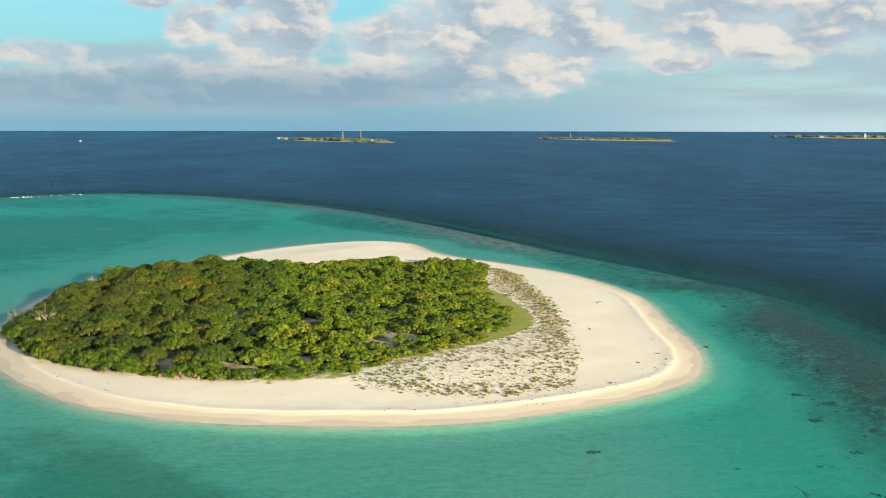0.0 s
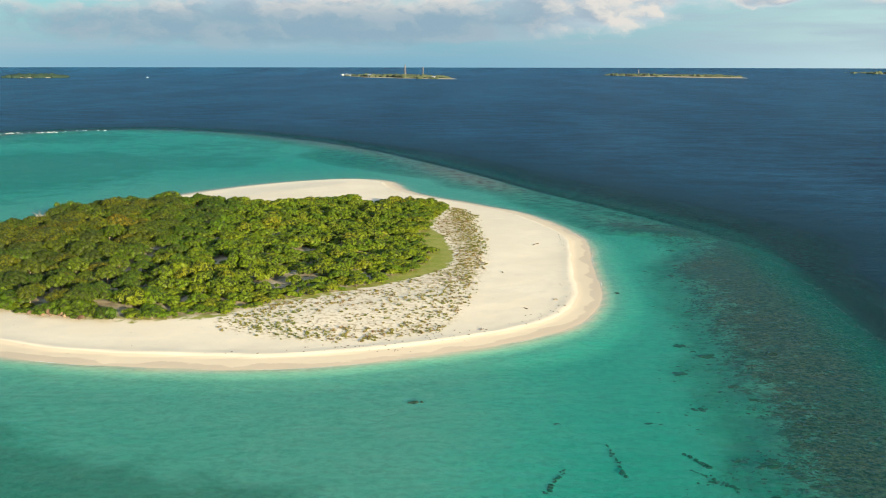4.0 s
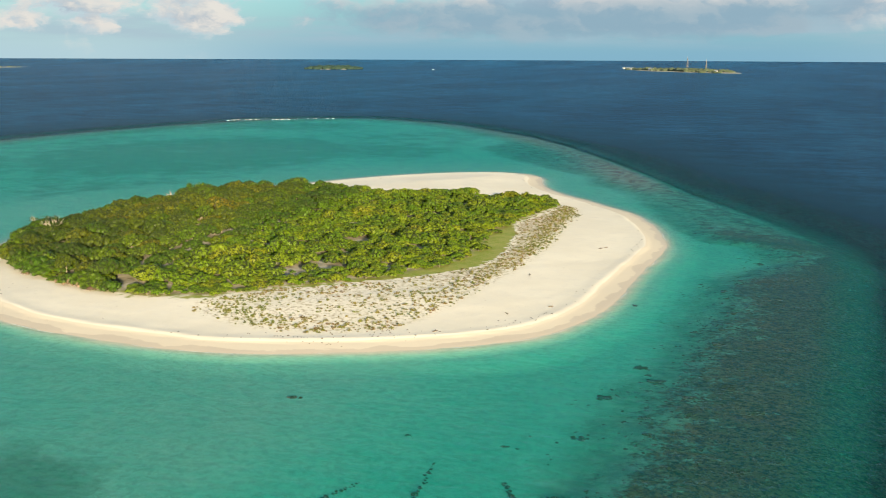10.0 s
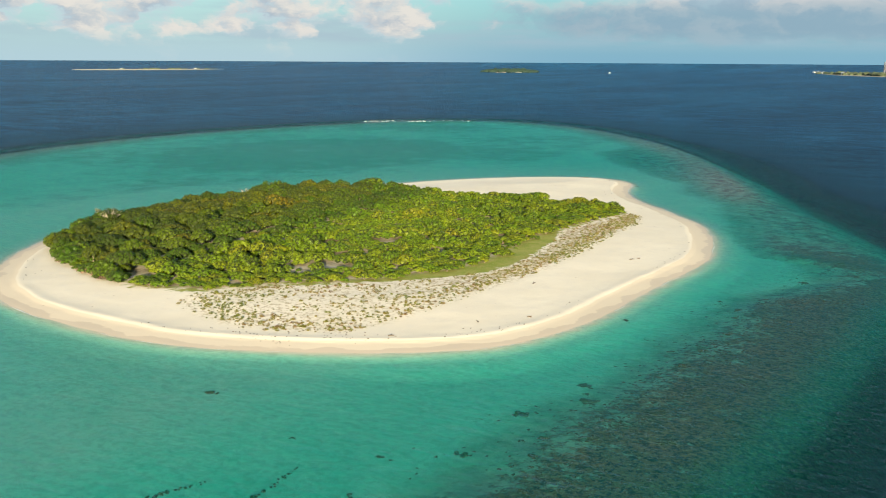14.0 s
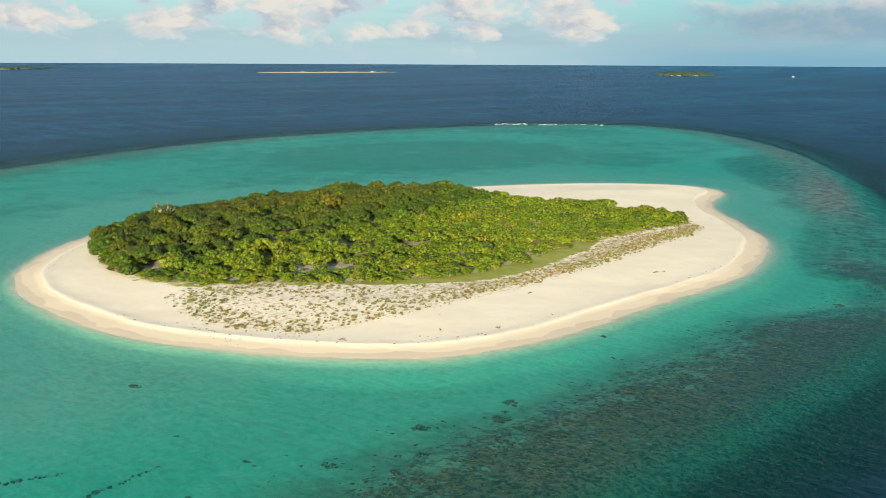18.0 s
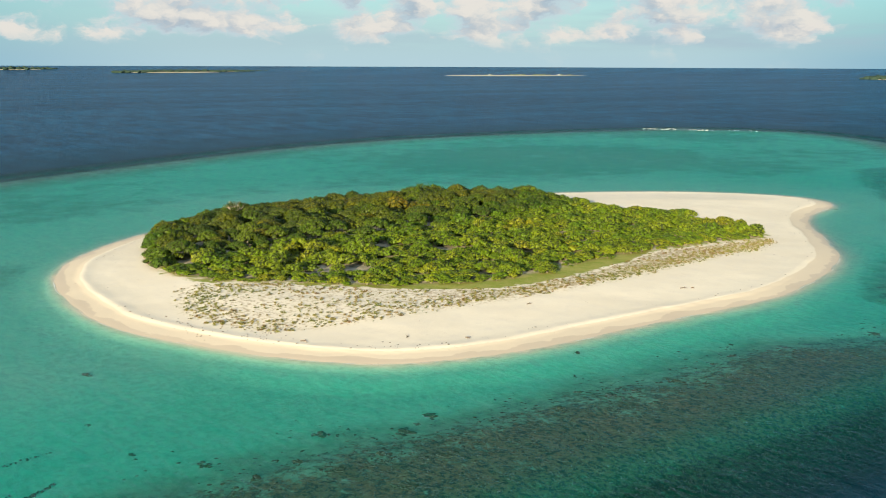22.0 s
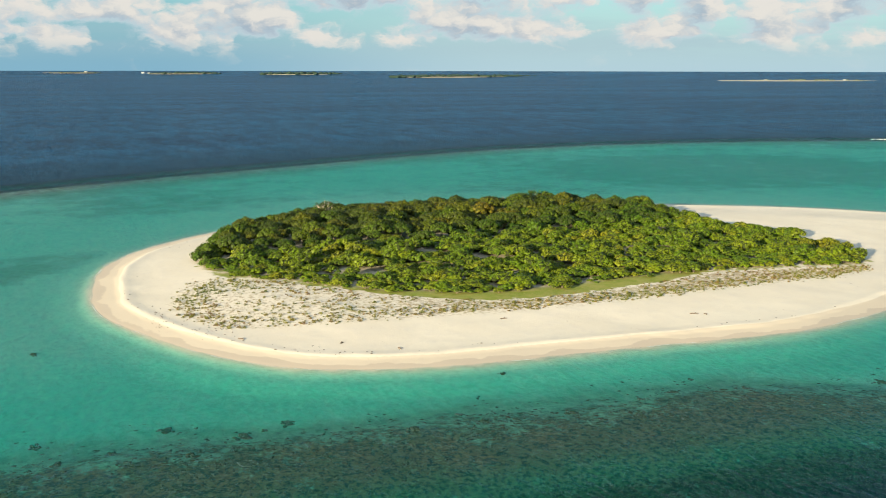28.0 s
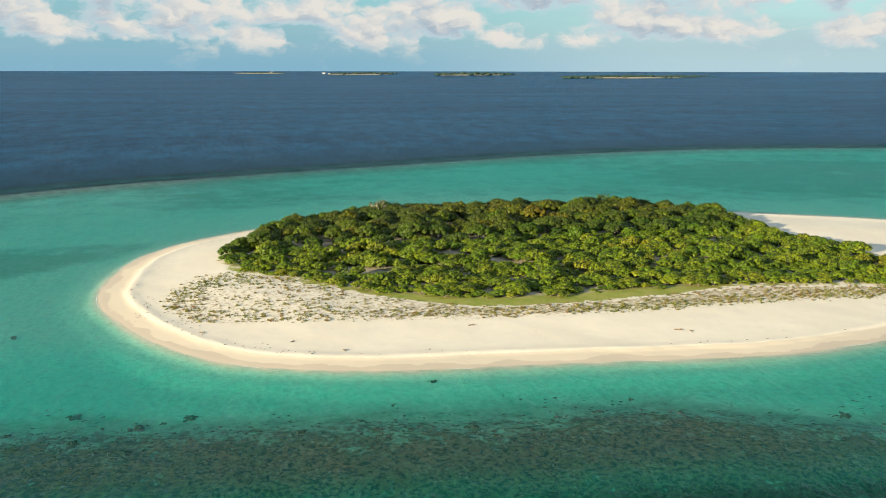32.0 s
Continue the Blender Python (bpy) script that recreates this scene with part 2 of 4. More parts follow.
def bed(xy):
    """Height of sand and sea bed."""
    xy = np.asarray(xy, float)
    s = inside_distance(xy, SHORE) + 0.5 + 0.5 * wobble(xy, 7.0) + 0.25 * wobble(xy, 2.3, 4)
    berm = 6.2 + 0.6 * wobble(xy, 16, 3)
    face = 0.52 * np.clip(s, 0, None) / berm + 0.24 * smooth(s, berm - 0.8, berm - 0.1)
    land = np.where(s < berm, face, 0.76 - 0.10 * smooth(s, berm, berm + 3.0) + 0.7 * smooth(s, berm + 2, berm + 30))
    land = land + np.where(s > berm, 0.035 * wobble(xy, 5, 1) + 0.03 * wobble(xy, 1.9, 6), 0)
    o = -s
    coral, r = reef_flat(xy)
    lag = 0.85 * smooth(o, 0, 3.2) + 0.45 * smooth(o, 1.5, 9) + (0.8 - 0.65 * smooth(xy[:, 1], 190, 150) * smooth(xy[:, 0], 60, 20)) * smooth(o, 8, 90) + 0.35 * wobble(xy, 38, 2) * smooth(o, 12, 40)
    lag = lag + 0.75 * smooth(o, 3, 11) * smooth(xy[:, 0], 25, 55)      # the channel east of the island
    lag = lag * (1 - 0.65 * smooth(r, 34, 14) * smooth(-xy[:, 0], -60, -20))
    lag = lag * (1 - 0.50 * smooth(coral, 0.15, 0.75) * smooth(xy[:, 0], -60, 40))
    south = smooth(xy[:, 1], 310, 250) * smooth(xy[:, 0], 40, 80)
    wide = 1 + 0.8 * smooth(xy[:, 0], -80, 40) * (1 - south)
    r = r - 9 * south
    deep = 2.2 * smooth(-r, -16, 0) * south + 22 * smooth(-r / wide, -6, 32) + 46 * smooth(-r, 16, 230)
    out = -(lag + deep) - 0.04
    return np.where(s > 0, land, out), s, coral, r


# ---- mesh helpers ----
def mesh_from(name, verts, faces, mats=(), mat_index=None, smooth_faces=False, attrs=None):
    """A mesh from numpy arrays; faces is (n, 3) or (n, 4), or a list of both."""
    me = bpy.data.meshes.new(name)
    blocks = faces if isinstance(faces, list) else [faces]
    loops = np.concatenate([np.asarray(f).ravel() for f in blocks]).astype(np.int32)
    sizes = np.concatenate([np.full(len(f), np.asarray(f).shape[1]) for f in blocks]).astype(np.int32)
    me.vertices.add(len(verts))
    me.vertices.foreach_set("co", np.asarray(verts, np.float32).ravel())
    me.loops.add(len(loops))
    me.loops.foreach_set("vertex_index", loops)
    me.polygons.add(len(sizes))
    me.polygons.foreach_set("loop_start", np.concatenate([[0], np.cumsum(sizes)[:-1]]).astype(np.int32))
    me.polygons.foreach_set("loop_total", sizes)
    for m in mats:
        me.materials.append(m)
    if mat_index is not None:
        me.polygons.foreach_set("material_index", np.asarray(mat_index, np.int32))
    me.polygons.foreach_set("use_smooth", np.full(len(sizes), smooth_faces))
    for k, v in (attrs or {}).items():
        me.attributes.new(k, "FLOAT", "POINT").data.foreach_set("value", np.asarray(v, np.float32))
    me.update(calc_edges=True)
    return me


def child(name, me, parent, label=""):
    ob = new(name, me)
    ob.parent = parent
    return tagged(ob, label) if label else ob


def disc_grid(radii, turns, centre, centre_far, near, far):
    """Rings of points about a centre that moves to centre_far as the rings widen."""
    a = np.arange(turns) * 2 * np.pi / turns
    pts = []
    for r in radii:
        c = centre + (centre_far - centre) * smooth(r, near, far)
        pts.append(np.stack([c[0] + r * np.cos(a), c[1] + r * np.sin(a)], 1))
    xy = np.concatenate(pts)
    i, j = np.meshgrid(np.arange(len(radii) - 1), np.arange(turns), indexing="ij")
    k = (j + 1) % turns
    f = np.stack([i * turns + j, (i + 1) * turns + j, (i + 1) * turns + k, i * turns + k], -1).reshape(-1, 4)
    return xy, f


# ---- materials ----
def material(name):
    m = bpy.data.materials.new(name)
    m.use_nodes = True
    return m, Nodes(m.node_tree)


def finish(n, shader):
    n.add("ShaderNodeOutputMaterial", {0: shader})


def bump(n, height, strength, distance):
    return n.add("ShaderNodeBump", {"Height": height, "Strength": strength, "Distance": distance}).outputs[0]


def principled(n, colour, rough, normal=None, spec=0.3, metal=0.0):
    p = n.add("ShaderNodeBsdfPrincipled", {"Base Color": colour, "Roughness": rough, "Specular IOR Level": spec, "Metallic": metal})
    if normal is not None:
        n.put(p.inputs["Normal"], normal)
    return p.outputs[0]


def leaf_material(name, stops, gloss=0.5, through=0.14):
    m, n = material(name)
    geo = n.add("ShaderNodeNewGeometry")
    one = n.add("ShaderNodeObjectInfo").outputs["Random"]
    pos = geo.outputs["Position"]
    whole = n.math("FRACT", n.math("ADD", one, n.attr("tint")))
    patch = n.noise(pos, 0.045, 2.0)
    leaf = geo.outputs["Random Per Island"]
    f = n.math("ADD", n.math("MULTIPLY", whole, 0.50), n.math("MULTIPLY", leaf, 0.07))
    f = n.math("ADD", f, n.math("MULTIPLY", n.math("SUBTRACT", patch, 0.36), 0.95))
    col = n.ramp(f, stops)
    b = principled(n, col, gloss, spec=0.25)
    t = n.add("ShaderNodeBsdfTranslucent", {0: n.mix(0.5, col, rgb(0.30, 0.34, 0.03))}).outputs[0]
    finish(n, n.add("ShaderNodeMixShader", {0: through, 1: b, 2: t}).outputs[0])
    return m


M_SHRUB = leaf_material("shrub_leaves", [(0.05, (0.0574, 0.1192, 0.0045)), (0.3, (0.0963, 0.1637, 0.0045)), (0.58, (0.1439, 0.1954, 0.0061)), (0.84, (0.1836, 0.1848, 0.0075)), (1.0, (0.1786, 0.1109, 0.0113))])
M_TREE = leaf_material("tree_leaves", [(0.05, (0.0313, 0.0591, 0.0027)), (0.3, (0.0570, 0.0855, 0.0034)), (0.55, (0.0922, 0.1071, 0.0041)), (0.82, (0.1404, 0.1112, 0.0054)), (1.0, (0.1798, 0.0902, 0.0102))], through=0.10)
M_TREELIGHT = leaf_material("young_tree_leaves", [(0.05, (0.0335, 0.0779, 0.0031)), (0.3, (0.0576, 0.1100, 0.0037)), (0.55, (0.0873, 0.1298, 0.0043)), (0.82, (0.1229, 0.1298, 0.0055)), (1.0, (0.1267, 0.0866, 0.0105))], through=0.12)
M_PALM = leaf_material("palm_fronds", [(0.1, (0.07, 0.12, 0.02)), (0.5, (0.13, 0.18, 0.03)), (0.9, (0.24, 0.22, 0.05))], through=0.2)
M_SCRUB = leaf_material("beach_plant_leaves", [(0.08, (0.12, 0.15, 0.022)), (0.32, (0.18, 0.185, 0.032)), (0.55, (0.22, 0.175, 0.048)), (0.75, (0.20, 0.12, 0.05))], through=0.10)
M_DRY = leaf_material("dry_twigs", [(0.1, (0.10, 0.065, 0.05)), (0.5, (0.19, 0.12, 0.085)), (0.9, (0.28, 0.21, 0.15))], through=0.05)


def plain(name, a, b, scale, rough=0.8, relief=0.3, dist=0.03, spec=0.25):
    m, n = material(name)
    pos = n.add("ShaderNodeNewGeometry").outputs["Position"]
    g = n.noise(pos, scale, 5.0, 0.6)
    w = n.noise(pos, scale * 0.13, 3.0)
    col = n.mix(n.math("MULTIPLY", n.math("ADD", g, w), 0.5), a, b)
    finish(n, principled(n, col, rough, bump(n, g, relief, dist), spec))
    return m


# near-black green: the shade inside crowns, put into the colour
M_CORE = plain("crown_shade_core", rgb(0.012, 0.024, 0.003), rgb(0.036, 0.048, 0.008), 3.0)
M_BARK = plain("bark", rgb(0.12, 0.095, 0.07), rgb(0.34, 0.29, 0.23), 6.0)
M_DEADWOOD = plain("bleached_wood", rgb(0.24, 0.20, 0.17), rgb(0.50, 0.45, 0.38), 7.0)
M_CORAL = plain("coral", rgb(0.045, 0.018, 0.010), rgb(0.18, 0.062, 0.032), 2.2, 0.9, 0.8, 0.1)
M_PALECORAL = plain("golden_coral", rgb(0.09, 0.024, 0.012), rgb(0.25, 0.066, 0.032), 1.6, 0.9, 0.8, 0.1)
M_WHITE = plain("white_paint", rgb(0.46, 0.46, 0.45), rgb(0.62, 0.62, 0.60), 0.6, 0.5)
M_STEEL = plain("mast_steel", rgb(0.17, 0.16, 0.16), rgb(0.27, 0.25, 0.25), 0.4, 0.5)
M_FOAM = plain("sea_foam", rgb(0.66, 0.70, 0.70), rgb(0.88, 0.90, 0.89), 1.5, 0.7)
M_FARGREEN = plain("far_woods", rgb(0.05, 0.075, 0.045), rgb(0.11, 0.13, 0.07), 0.06)
M_FARDARK = plain("far_dark_woods", rgb(0.013, 0.035, 0.027), rgb(0.030, 0.056, 0.040), 0.05)
M_FARSAND = plain("far_sand", rgb(0.30, 0.28, 0.225), rgb(0.41, 0.37, 0.30), 0.03)
M_WRACK = plain("wrack", rgb(0.07, 0.05, 0.035), rgb(0.20, 0.15, 0.10), 5.0)


def ground_material():
    m, n = material("coral_sand")
    pos = n.add("ShaderNodeNewGeometry").outputs["Position"]
    s, lawn, scrub, litter, coral = (n.attr(k) for k in ("shore", "lawn", "scrub", "litter", "coral"))
    weed_dark_bed = n.attr("weed_and_dark")
    fine = n.noise(pos, 3.2, 6.0, 0.65)
    mid = n.noise(pos, 0.32, 5.0, 0.6)
    wide = n.noise(pos, 0.05, 3.0)
    sand = n.mix(n.step(wide, 0.3, 0.7), rgb(0.75, 0.69, 0.575), rgb(0.81, 0.75, 0.63))
    sand = n.mix(n.math("MULTIPLY", n.step(mid, 0.48, 0.68), 0.35), sand, rgb(0.71, 0.66, 0.58))
    sand = n.mix(n.step(s, 6.1, 5.5, 0.0, 0.85), sand, rgb(0.64, 0.56, 0.445))
    # damp band along the water's edge, with a scalloped upper edge
    edge = n.math("ADD", s, n.math("MULTIPLY", n.math("SUBTRACT", n.noise(pos, 0.10, 5.0, 0.55), 0.5), 8.0))
    damp = n.step(edge, 2.3, 1.9)
    sand = n.mix(n.math("MULTIPLY", damp, 0.75), sand, rgb(0.52, 0.445, 0.355))
    # dry wrack specks on the flat
    speck = n.step(n.noise(pos, 1.6, 4.0, 0.7), 0.66, 0.74)
    speck = n.math("MULTIPLY", speck, n.step(n.noise(pos, 0.12, 2.0), 0.52, 0.64))
    sand = n.mix(n.math("MULTIPLY", speck, n.math("MULTIPLY", n.step(s, 5, 7), 0.35)), sand, rgb(0.30, 0.25, 0.20))
    turf = n.mix(n.step(mid, 0.35, 0.65), rgb(0.21, 0.27, 0.030), rgb(0.30, 0.31, 0.07))
    turf = n.mix(n.step(fine, 0.48, 0.72), turf, rgb(0.36, 0.34, 0.13))
    lf = n.step(n.math("ADD", lawn, n.math("MULTIPLY", n.math("SUBTRACT", n.noise(pos, 0.30, 6.0, 0.68), 0.5), 1.7)), 0.38, 0.66)
    col = n.mix(lf, sand, turf)
    dry = n.mix(n.step(wide, 0.35, 0.65), rgb(0.36, 0.30, 0.13), rgb(0.32, 0.23, 0.12))
    sf = n.math("MULTIPLY", n.math("MINIMUM", scrub, 1.0), n.step(n.math("ADD", n.noise(pos, 0.9, 5.0, 0.72), n.math("MULTIPLY", n.math("MAXIMUM", n.math("SUBTRACT", scrub, 1.0), 0.0), 0.3)), 0.47, 0.65))
    col = n.mix(n.math("MULTIPLY", sf, 0.75), col, dry)
    lit = n.mix(n.step(mid, 0.35, 0.65), rgb(0.22, 0.19, 0.13), rgb(0.50, 0.445, 0.34))
    col = n.mix(n.math("MULTIPLY", litter, n.step(fine, 0.2, 0.5)), col, lit)
    # sea bed: coral rubble, weed and a darker patch on sand
    patch = n.math("ADD", n.math("MULTIPLY", n.noise(pos, 0.25, 3.0, 0.6), 0.42), n.math("MULTIPLY", n.noise(pos, 0.95, 7.0, 0.8), 0.62))
    cf = n.step(n.math("ADD", n.math("MULTIPLY", coral, 0.31), patch), 0.63, 0.77)
    col = n.mix(n.step(coral, 0.01, 0.30, 0.0, 0.72), col, n.mix(n.step(mid, 0.35, 0.65), rgb(0.13, 0.13, 0.085), rgb(0.32, 0.29, 0.19)))
    mottle = n.noise(pos, 1.3, 5.0, 0.74)
    reefcol = n.ramp(mottle, [(0.38, (0.012, 0.006, 0.003)), (0.47, (0.070, 0.026, 0.012)), (0.53, (0.30, 0.090, 0.034)), (0.57, (0.090, 0.040, 0.018)), (0.66, (0.34, 0.17, 0.08))])
    reefcol = n.mix(n.math("MULTIPLY", n.step(n.noise(pos, 0.07, 4.0), 0.44, 0.58), 0.8), reefcol, n.mix(n.step(mottle, 0.42, 0.6), rgb(0.05, 0.015, 0.008), rgb(0.36, 0.095, 0.04)))
    col = n.mix(cf, col, reefcol)
    weed_dark = n.mix(n.step(fine, 0.35, 0.65), rgb(0.035, 0.055, 0.025), rgb(0.13, 0.15, 0.08))
    wf = n.step(n.math("ADD", n.math("MULTIPLY", weed_dark_bed, 0.6), n.noise(pos, 0.07, 6.0, 0.66)), 0.62, 0.98)
    col = n.mix(n.math("MULTIPLY", wf, 0.52), col, weed_dark)
    h = n.math("ADD", n.math("MULTIPLY", fine, 0.35), n.math("MULTIPLY", mid, 1.0))
    finish(n, principled(n, col, n.step(damp, 0.0, 1.0, 0.92, 0.55), bump(n, h, 0.45, 0.14), 0.2))
    return m


def water_material():
    m, n = material("sea_water")
    pos = n.add("ShaderNodeNewGeometry").outputs["Position"]
    run = n.add("ShaderNodeMapping", {"Vector": pos, "Rotation": (0, 0, radians(-21)), "Scale": (0.40, 1.0, 1.0)}).outputs[0]
    swell = n.noise(run, 0.17, 3.0, 0.5)
    chop = n.noise(run, 1.25, 5.0, 0.66)
    lop = n.noise(run, 0.42, 3.0, 0.55, 0.4)
    still = n.math("MAXIMUM", n.attr("depth"), 0.0)
    # ripple light and dark painted in: tint depth grows under crests, shrinks under troughs
    wave = n.math("ADD", n.math("MULTIPLY", n.math("SUBTRACT", chop, 0.5), 1.7), n.math("ADD", n.math("MULTIPLY", n.math("SUBTRACT", lop, 0.5), 1.5), n.math("MULTIPLY", n.math("SUBTRACT", swell, 0.5), 1.0)))
    d = n.math("MAXIMUM", n.math("ADD", still, n.math("MULTIPLY", wave, n.step(still, 0.3, 2.2))), 0.0)

    def pass_through(k):
        return n.math("EXPONENT", n.math("MULTIPLY", d, -k))

    tint = n.add("ShaderNodeCombineColor", {0: pass_through(0.62), 1: pass_through(0.036), 2: pass_through(0.050)}).outputs[0]
    # light gathered and spread by wavelets, painted into the tint: a net of about one and a half metres
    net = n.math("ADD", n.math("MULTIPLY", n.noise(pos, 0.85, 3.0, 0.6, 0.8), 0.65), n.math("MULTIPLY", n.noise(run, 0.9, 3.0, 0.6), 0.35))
    net_light = n.step(net, 0.38, 0.58, 0.82, 1.0)
    net_light = n.math("MAXIMUM", net_light, n.step(still, 0.9, 0.15, 0.0, 1.0))
    tint = n.mix(1.0, tint, n.add("ShaderNodeCombineColor", {0: net_light, 1: net_light, 2: net_light}).outputs[0], "MULTIPLY")
    nor_h = n.math("ADD", n.math("MULTIPLY", swell, 1.2), n.math("MULTIPLY", chop, 0.55))
    calm = n.step(d, 0.0, 14.0, 0.55, 1.0)
    nor = n.add("ShaderNodeBump", {"Height": nor_h, "Strength": calm, "Distance": 3.4}).outputs[0]
    # glints and sky reflected by ripples, painted into the deep water's colour
    glint_streak = n.noise(n.add("ShaderNodeMapping", {"Vector": pos, "Rotation": (0, 0, radians(24)), "Scale": (1.0, 0.3, 1.0)}).outputs[0], 0.006, 4.0)
    ripple_light = n.math("ADD", n.math("MULTIPLY", n.noise(run, 0.45, 6.0, 0.75), 0.62), n.math("MULTIPLY", n.noise(run, 0.06, 4.0, 0.6), 0.38))
    deepcol = n.mix(n.math("ADD", n.math("MULTIPLY", n.step(glint_streak, 0.35, 0.65), 0.35), n.math("MULTIPLY", n.step(ripple_light, 0.44, 0.56), 0.65)), rgb(0.0025, 0.022, 0.055), rgb(0.019, 0.100, 0.200))
    scat = n.mix(n.step(d, 2.1, 4.2), rgb(0.012, 0.34, 0.275), rgb(0.004, 0.070, 0.058))
    scat = n.mix(n.step(d, 4.5, 15.0), scat, rgb(0.003, 0.034, 0.058))
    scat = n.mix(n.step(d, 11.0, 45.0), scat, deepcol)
    fac = n.math("MAXIMUM", n.math("SUBTRACT", 1.0, n.math("EXPONENT", n.math("MULTIPLY", d, -0.075))), n.step(d, 2.8, 17.0))
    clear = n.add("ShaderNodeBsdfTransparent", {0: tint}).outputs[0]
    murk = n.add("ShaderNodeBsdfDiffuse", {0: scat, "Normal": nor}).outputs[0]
    under = n.add("ShaderNodeMixShader", {0: fac, 1: clear, 2: murk}).outputs[0]
    gloss = n.add("ShaderNodeBsdfGlossy", {0: rgb(0.66, 0.82, 1.0), "Roughness": 0.16, "Normal": nor}).outputs[0]
    facet = n.add("ShaderNodeBump", {"Height": n.math("ADD", n.math("MULTIPLY", chop, 0.55), n.math("MULTIPLY", lop, 1.1)), "Strength": 1.0, "Distance": 0.85}).outputs[0]
    fres = n.add("ShaderNodeFresnel", {"IOR": 1.33, "Normal": facet}).outputs[0]
    fres = n.math("MINIMUM", n.math("MULTIPLY", n.math("POWER", fres, 2.0), 0.74), 0.30)
    finish(n, n.add("ShaderNodeMixShader", {0: fres, 1: under, 2: gloss}).outputs[0])
    return m


M_GROUND, M_WATER = ground_material(), water_material()

# ---- sand and sea bed, water ----
MID = np.array([-30.0, 290.0])
rings = np.concatenate([np.concatenate([np.arange(0.5, 80, 2.0), np.arange(80, 186, 0.9)]), np.arange(187, 660, 4.0), [690, 760, 900, 1300, 1900]])
gxy, gf = disc_grid(rings, 640, MID, MID, 1e5, 2e5)
gz, gs, gc, gr = bed(gxy)
green_d = inside_distance(gxy, GREEN)
scrub_d = inside_distance(gxy, SCRUB)
lawn_w = 5.4 * smooth(gxy[:, 1], 212, 250) * smooth(gxy[:, 1], 308, 285)
lawn = smooth(-green_d, lawn_w + 1.2, lawn_w - 1.5) * (gxy[:, 0] > -15) * (lawn_w > 0.3)
lawn = np.maximum(lawn, 0.55 * smooth(green_d, -3.5, 1.0) * (gxy[:, 0] > -50))
# a darker patch of bed to the south-west
weed_dark = smooth(gxy[:, 1] + 0.55 * gxy[:, 0] + 9 * wobble(gxy, 17, 3), 134, 112) * smooth(gxy[:, 0], -92, -52) * smooth(gxy[:, 0] + 8 * wobble(gxy, 13, 5), 60, 12)
# weed in the lagoon to the north-west and west
weed_dark = np.maximum(weed_dark, 0.8 * smooth(np.hypot((gxy[:, 0] + 225) / 110, (gxy[:, 1] - 480) / 140), 1.15, 0.5))
weed_dark = np.maximum(weed_dark, (0.42 + 0.3 * wobble(gxy, 31, 6)) * smooth(-gs, 28, 60) * smooth(gxy[:, 0], -60, -120))
ground = new("ground", mesh_from("ground", np.column_stack([gxy, gz]), gf, [M_GROUND], smooth_faces=True, attrs={
    "shore": gs, "coral": gc * (gs < -6), "scrub": smooth(scrub_d, -1.5, 3) * smooth(green_d, 1, -2) * (1 - smooth(lawn, 0.1, 0.6)) * (1 + 0.35 * smooth(gxy[:, 1], 210, 245)), "lawn": lawn, "litter": smooth(green_d, 1.0, 4.5), "weed_and_dark": weed_dark * (gs < -8)}))
tagged(ground, "white coral sand island shelving into a pale sandy lagoon bed", "ground", kind="structure")

wr = np.concatenate([np.arange(2, 190, 3.0), np.arange(192, 640, 5.0), np.geomspace(650, RIM, 46)])
wxy, wf = disc_grid(wr, 400, MID, EYE_MID, 700, 3200)
bz, bs, bc, br = bed(wxy)
wz = sea_height(wxy)
depth = np.where(np.hypot(*(wxy - MID).T) > 1800, 70.0, -bz)
depth = np.where(bs > 0, np.minimum(depth, 0.0), depth)
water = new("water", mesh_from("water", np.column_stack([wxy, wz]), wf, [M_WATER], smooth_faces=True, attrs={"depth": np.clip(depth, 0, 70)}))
tagged(water, "clear turquoise lagoon water turning deep blue past the reef", "water", kind="structure")


# ---- foliage ----
def ico(level=1):
    bm = bmesh.new()
    bmesh.ops.create_icosphere(bm, subdivisions=level, radius=1)
    v = np.array([p.co for p in bm.verts])
    f = np.array([[p.index for p in q.verts] for q in bm.faces])
    bm.free()
    return v, f


ICO1, ICO2 = ico(1), ico(2)


def rosettes(rng, centre, normal, size, leaves=3, droop=0.12, width=0.62):
    """Whorls of small blades: arrays of points and triangles."""
    n = len(centre)
    normal = normal / np.linalg.norm(normal, axis=1, keepdims=True)
    ref = np.where(np.abs(normal[:, 2:]) > 0.9, [[1.0, 0, 0]], [[0, 0, 1.0]])
    u = np.cross(normal, ref)
    u /= np.linalg.norm(u, axis=1, keepdims=True)
    v = np.cross(normal, u)
    start = rng.uniform(0, 2 * np.pi, n)
    vs = []
    for k in range(leaves):
        a = start + 2 * np.pi * k / leaves + rng.normal(0, 0.25, n)
        out = u * np.cos(a)[:, None] + v * np.sin(a)[:, None]
        side = np.cross(normal, out)
        ln = (size * rng.uniform(0.75, 1.25, n))[:, None]
        lift = rng.uniform(0.0, 0.20, n)[:, None]
        root = centre - out * ln * 0.12
        tip = centre + out * ln + normal * ln * (lift - droop)
        mid = root + out * ln * 0.5
        vs.append(np.stack([mid + side * ln * width, tip, mid - side * ln * width], 1))
    v = np.stack(vs, 1).reshape(-1, 3)
    return v, np.arange(len(v)).reshape(-1, 3)


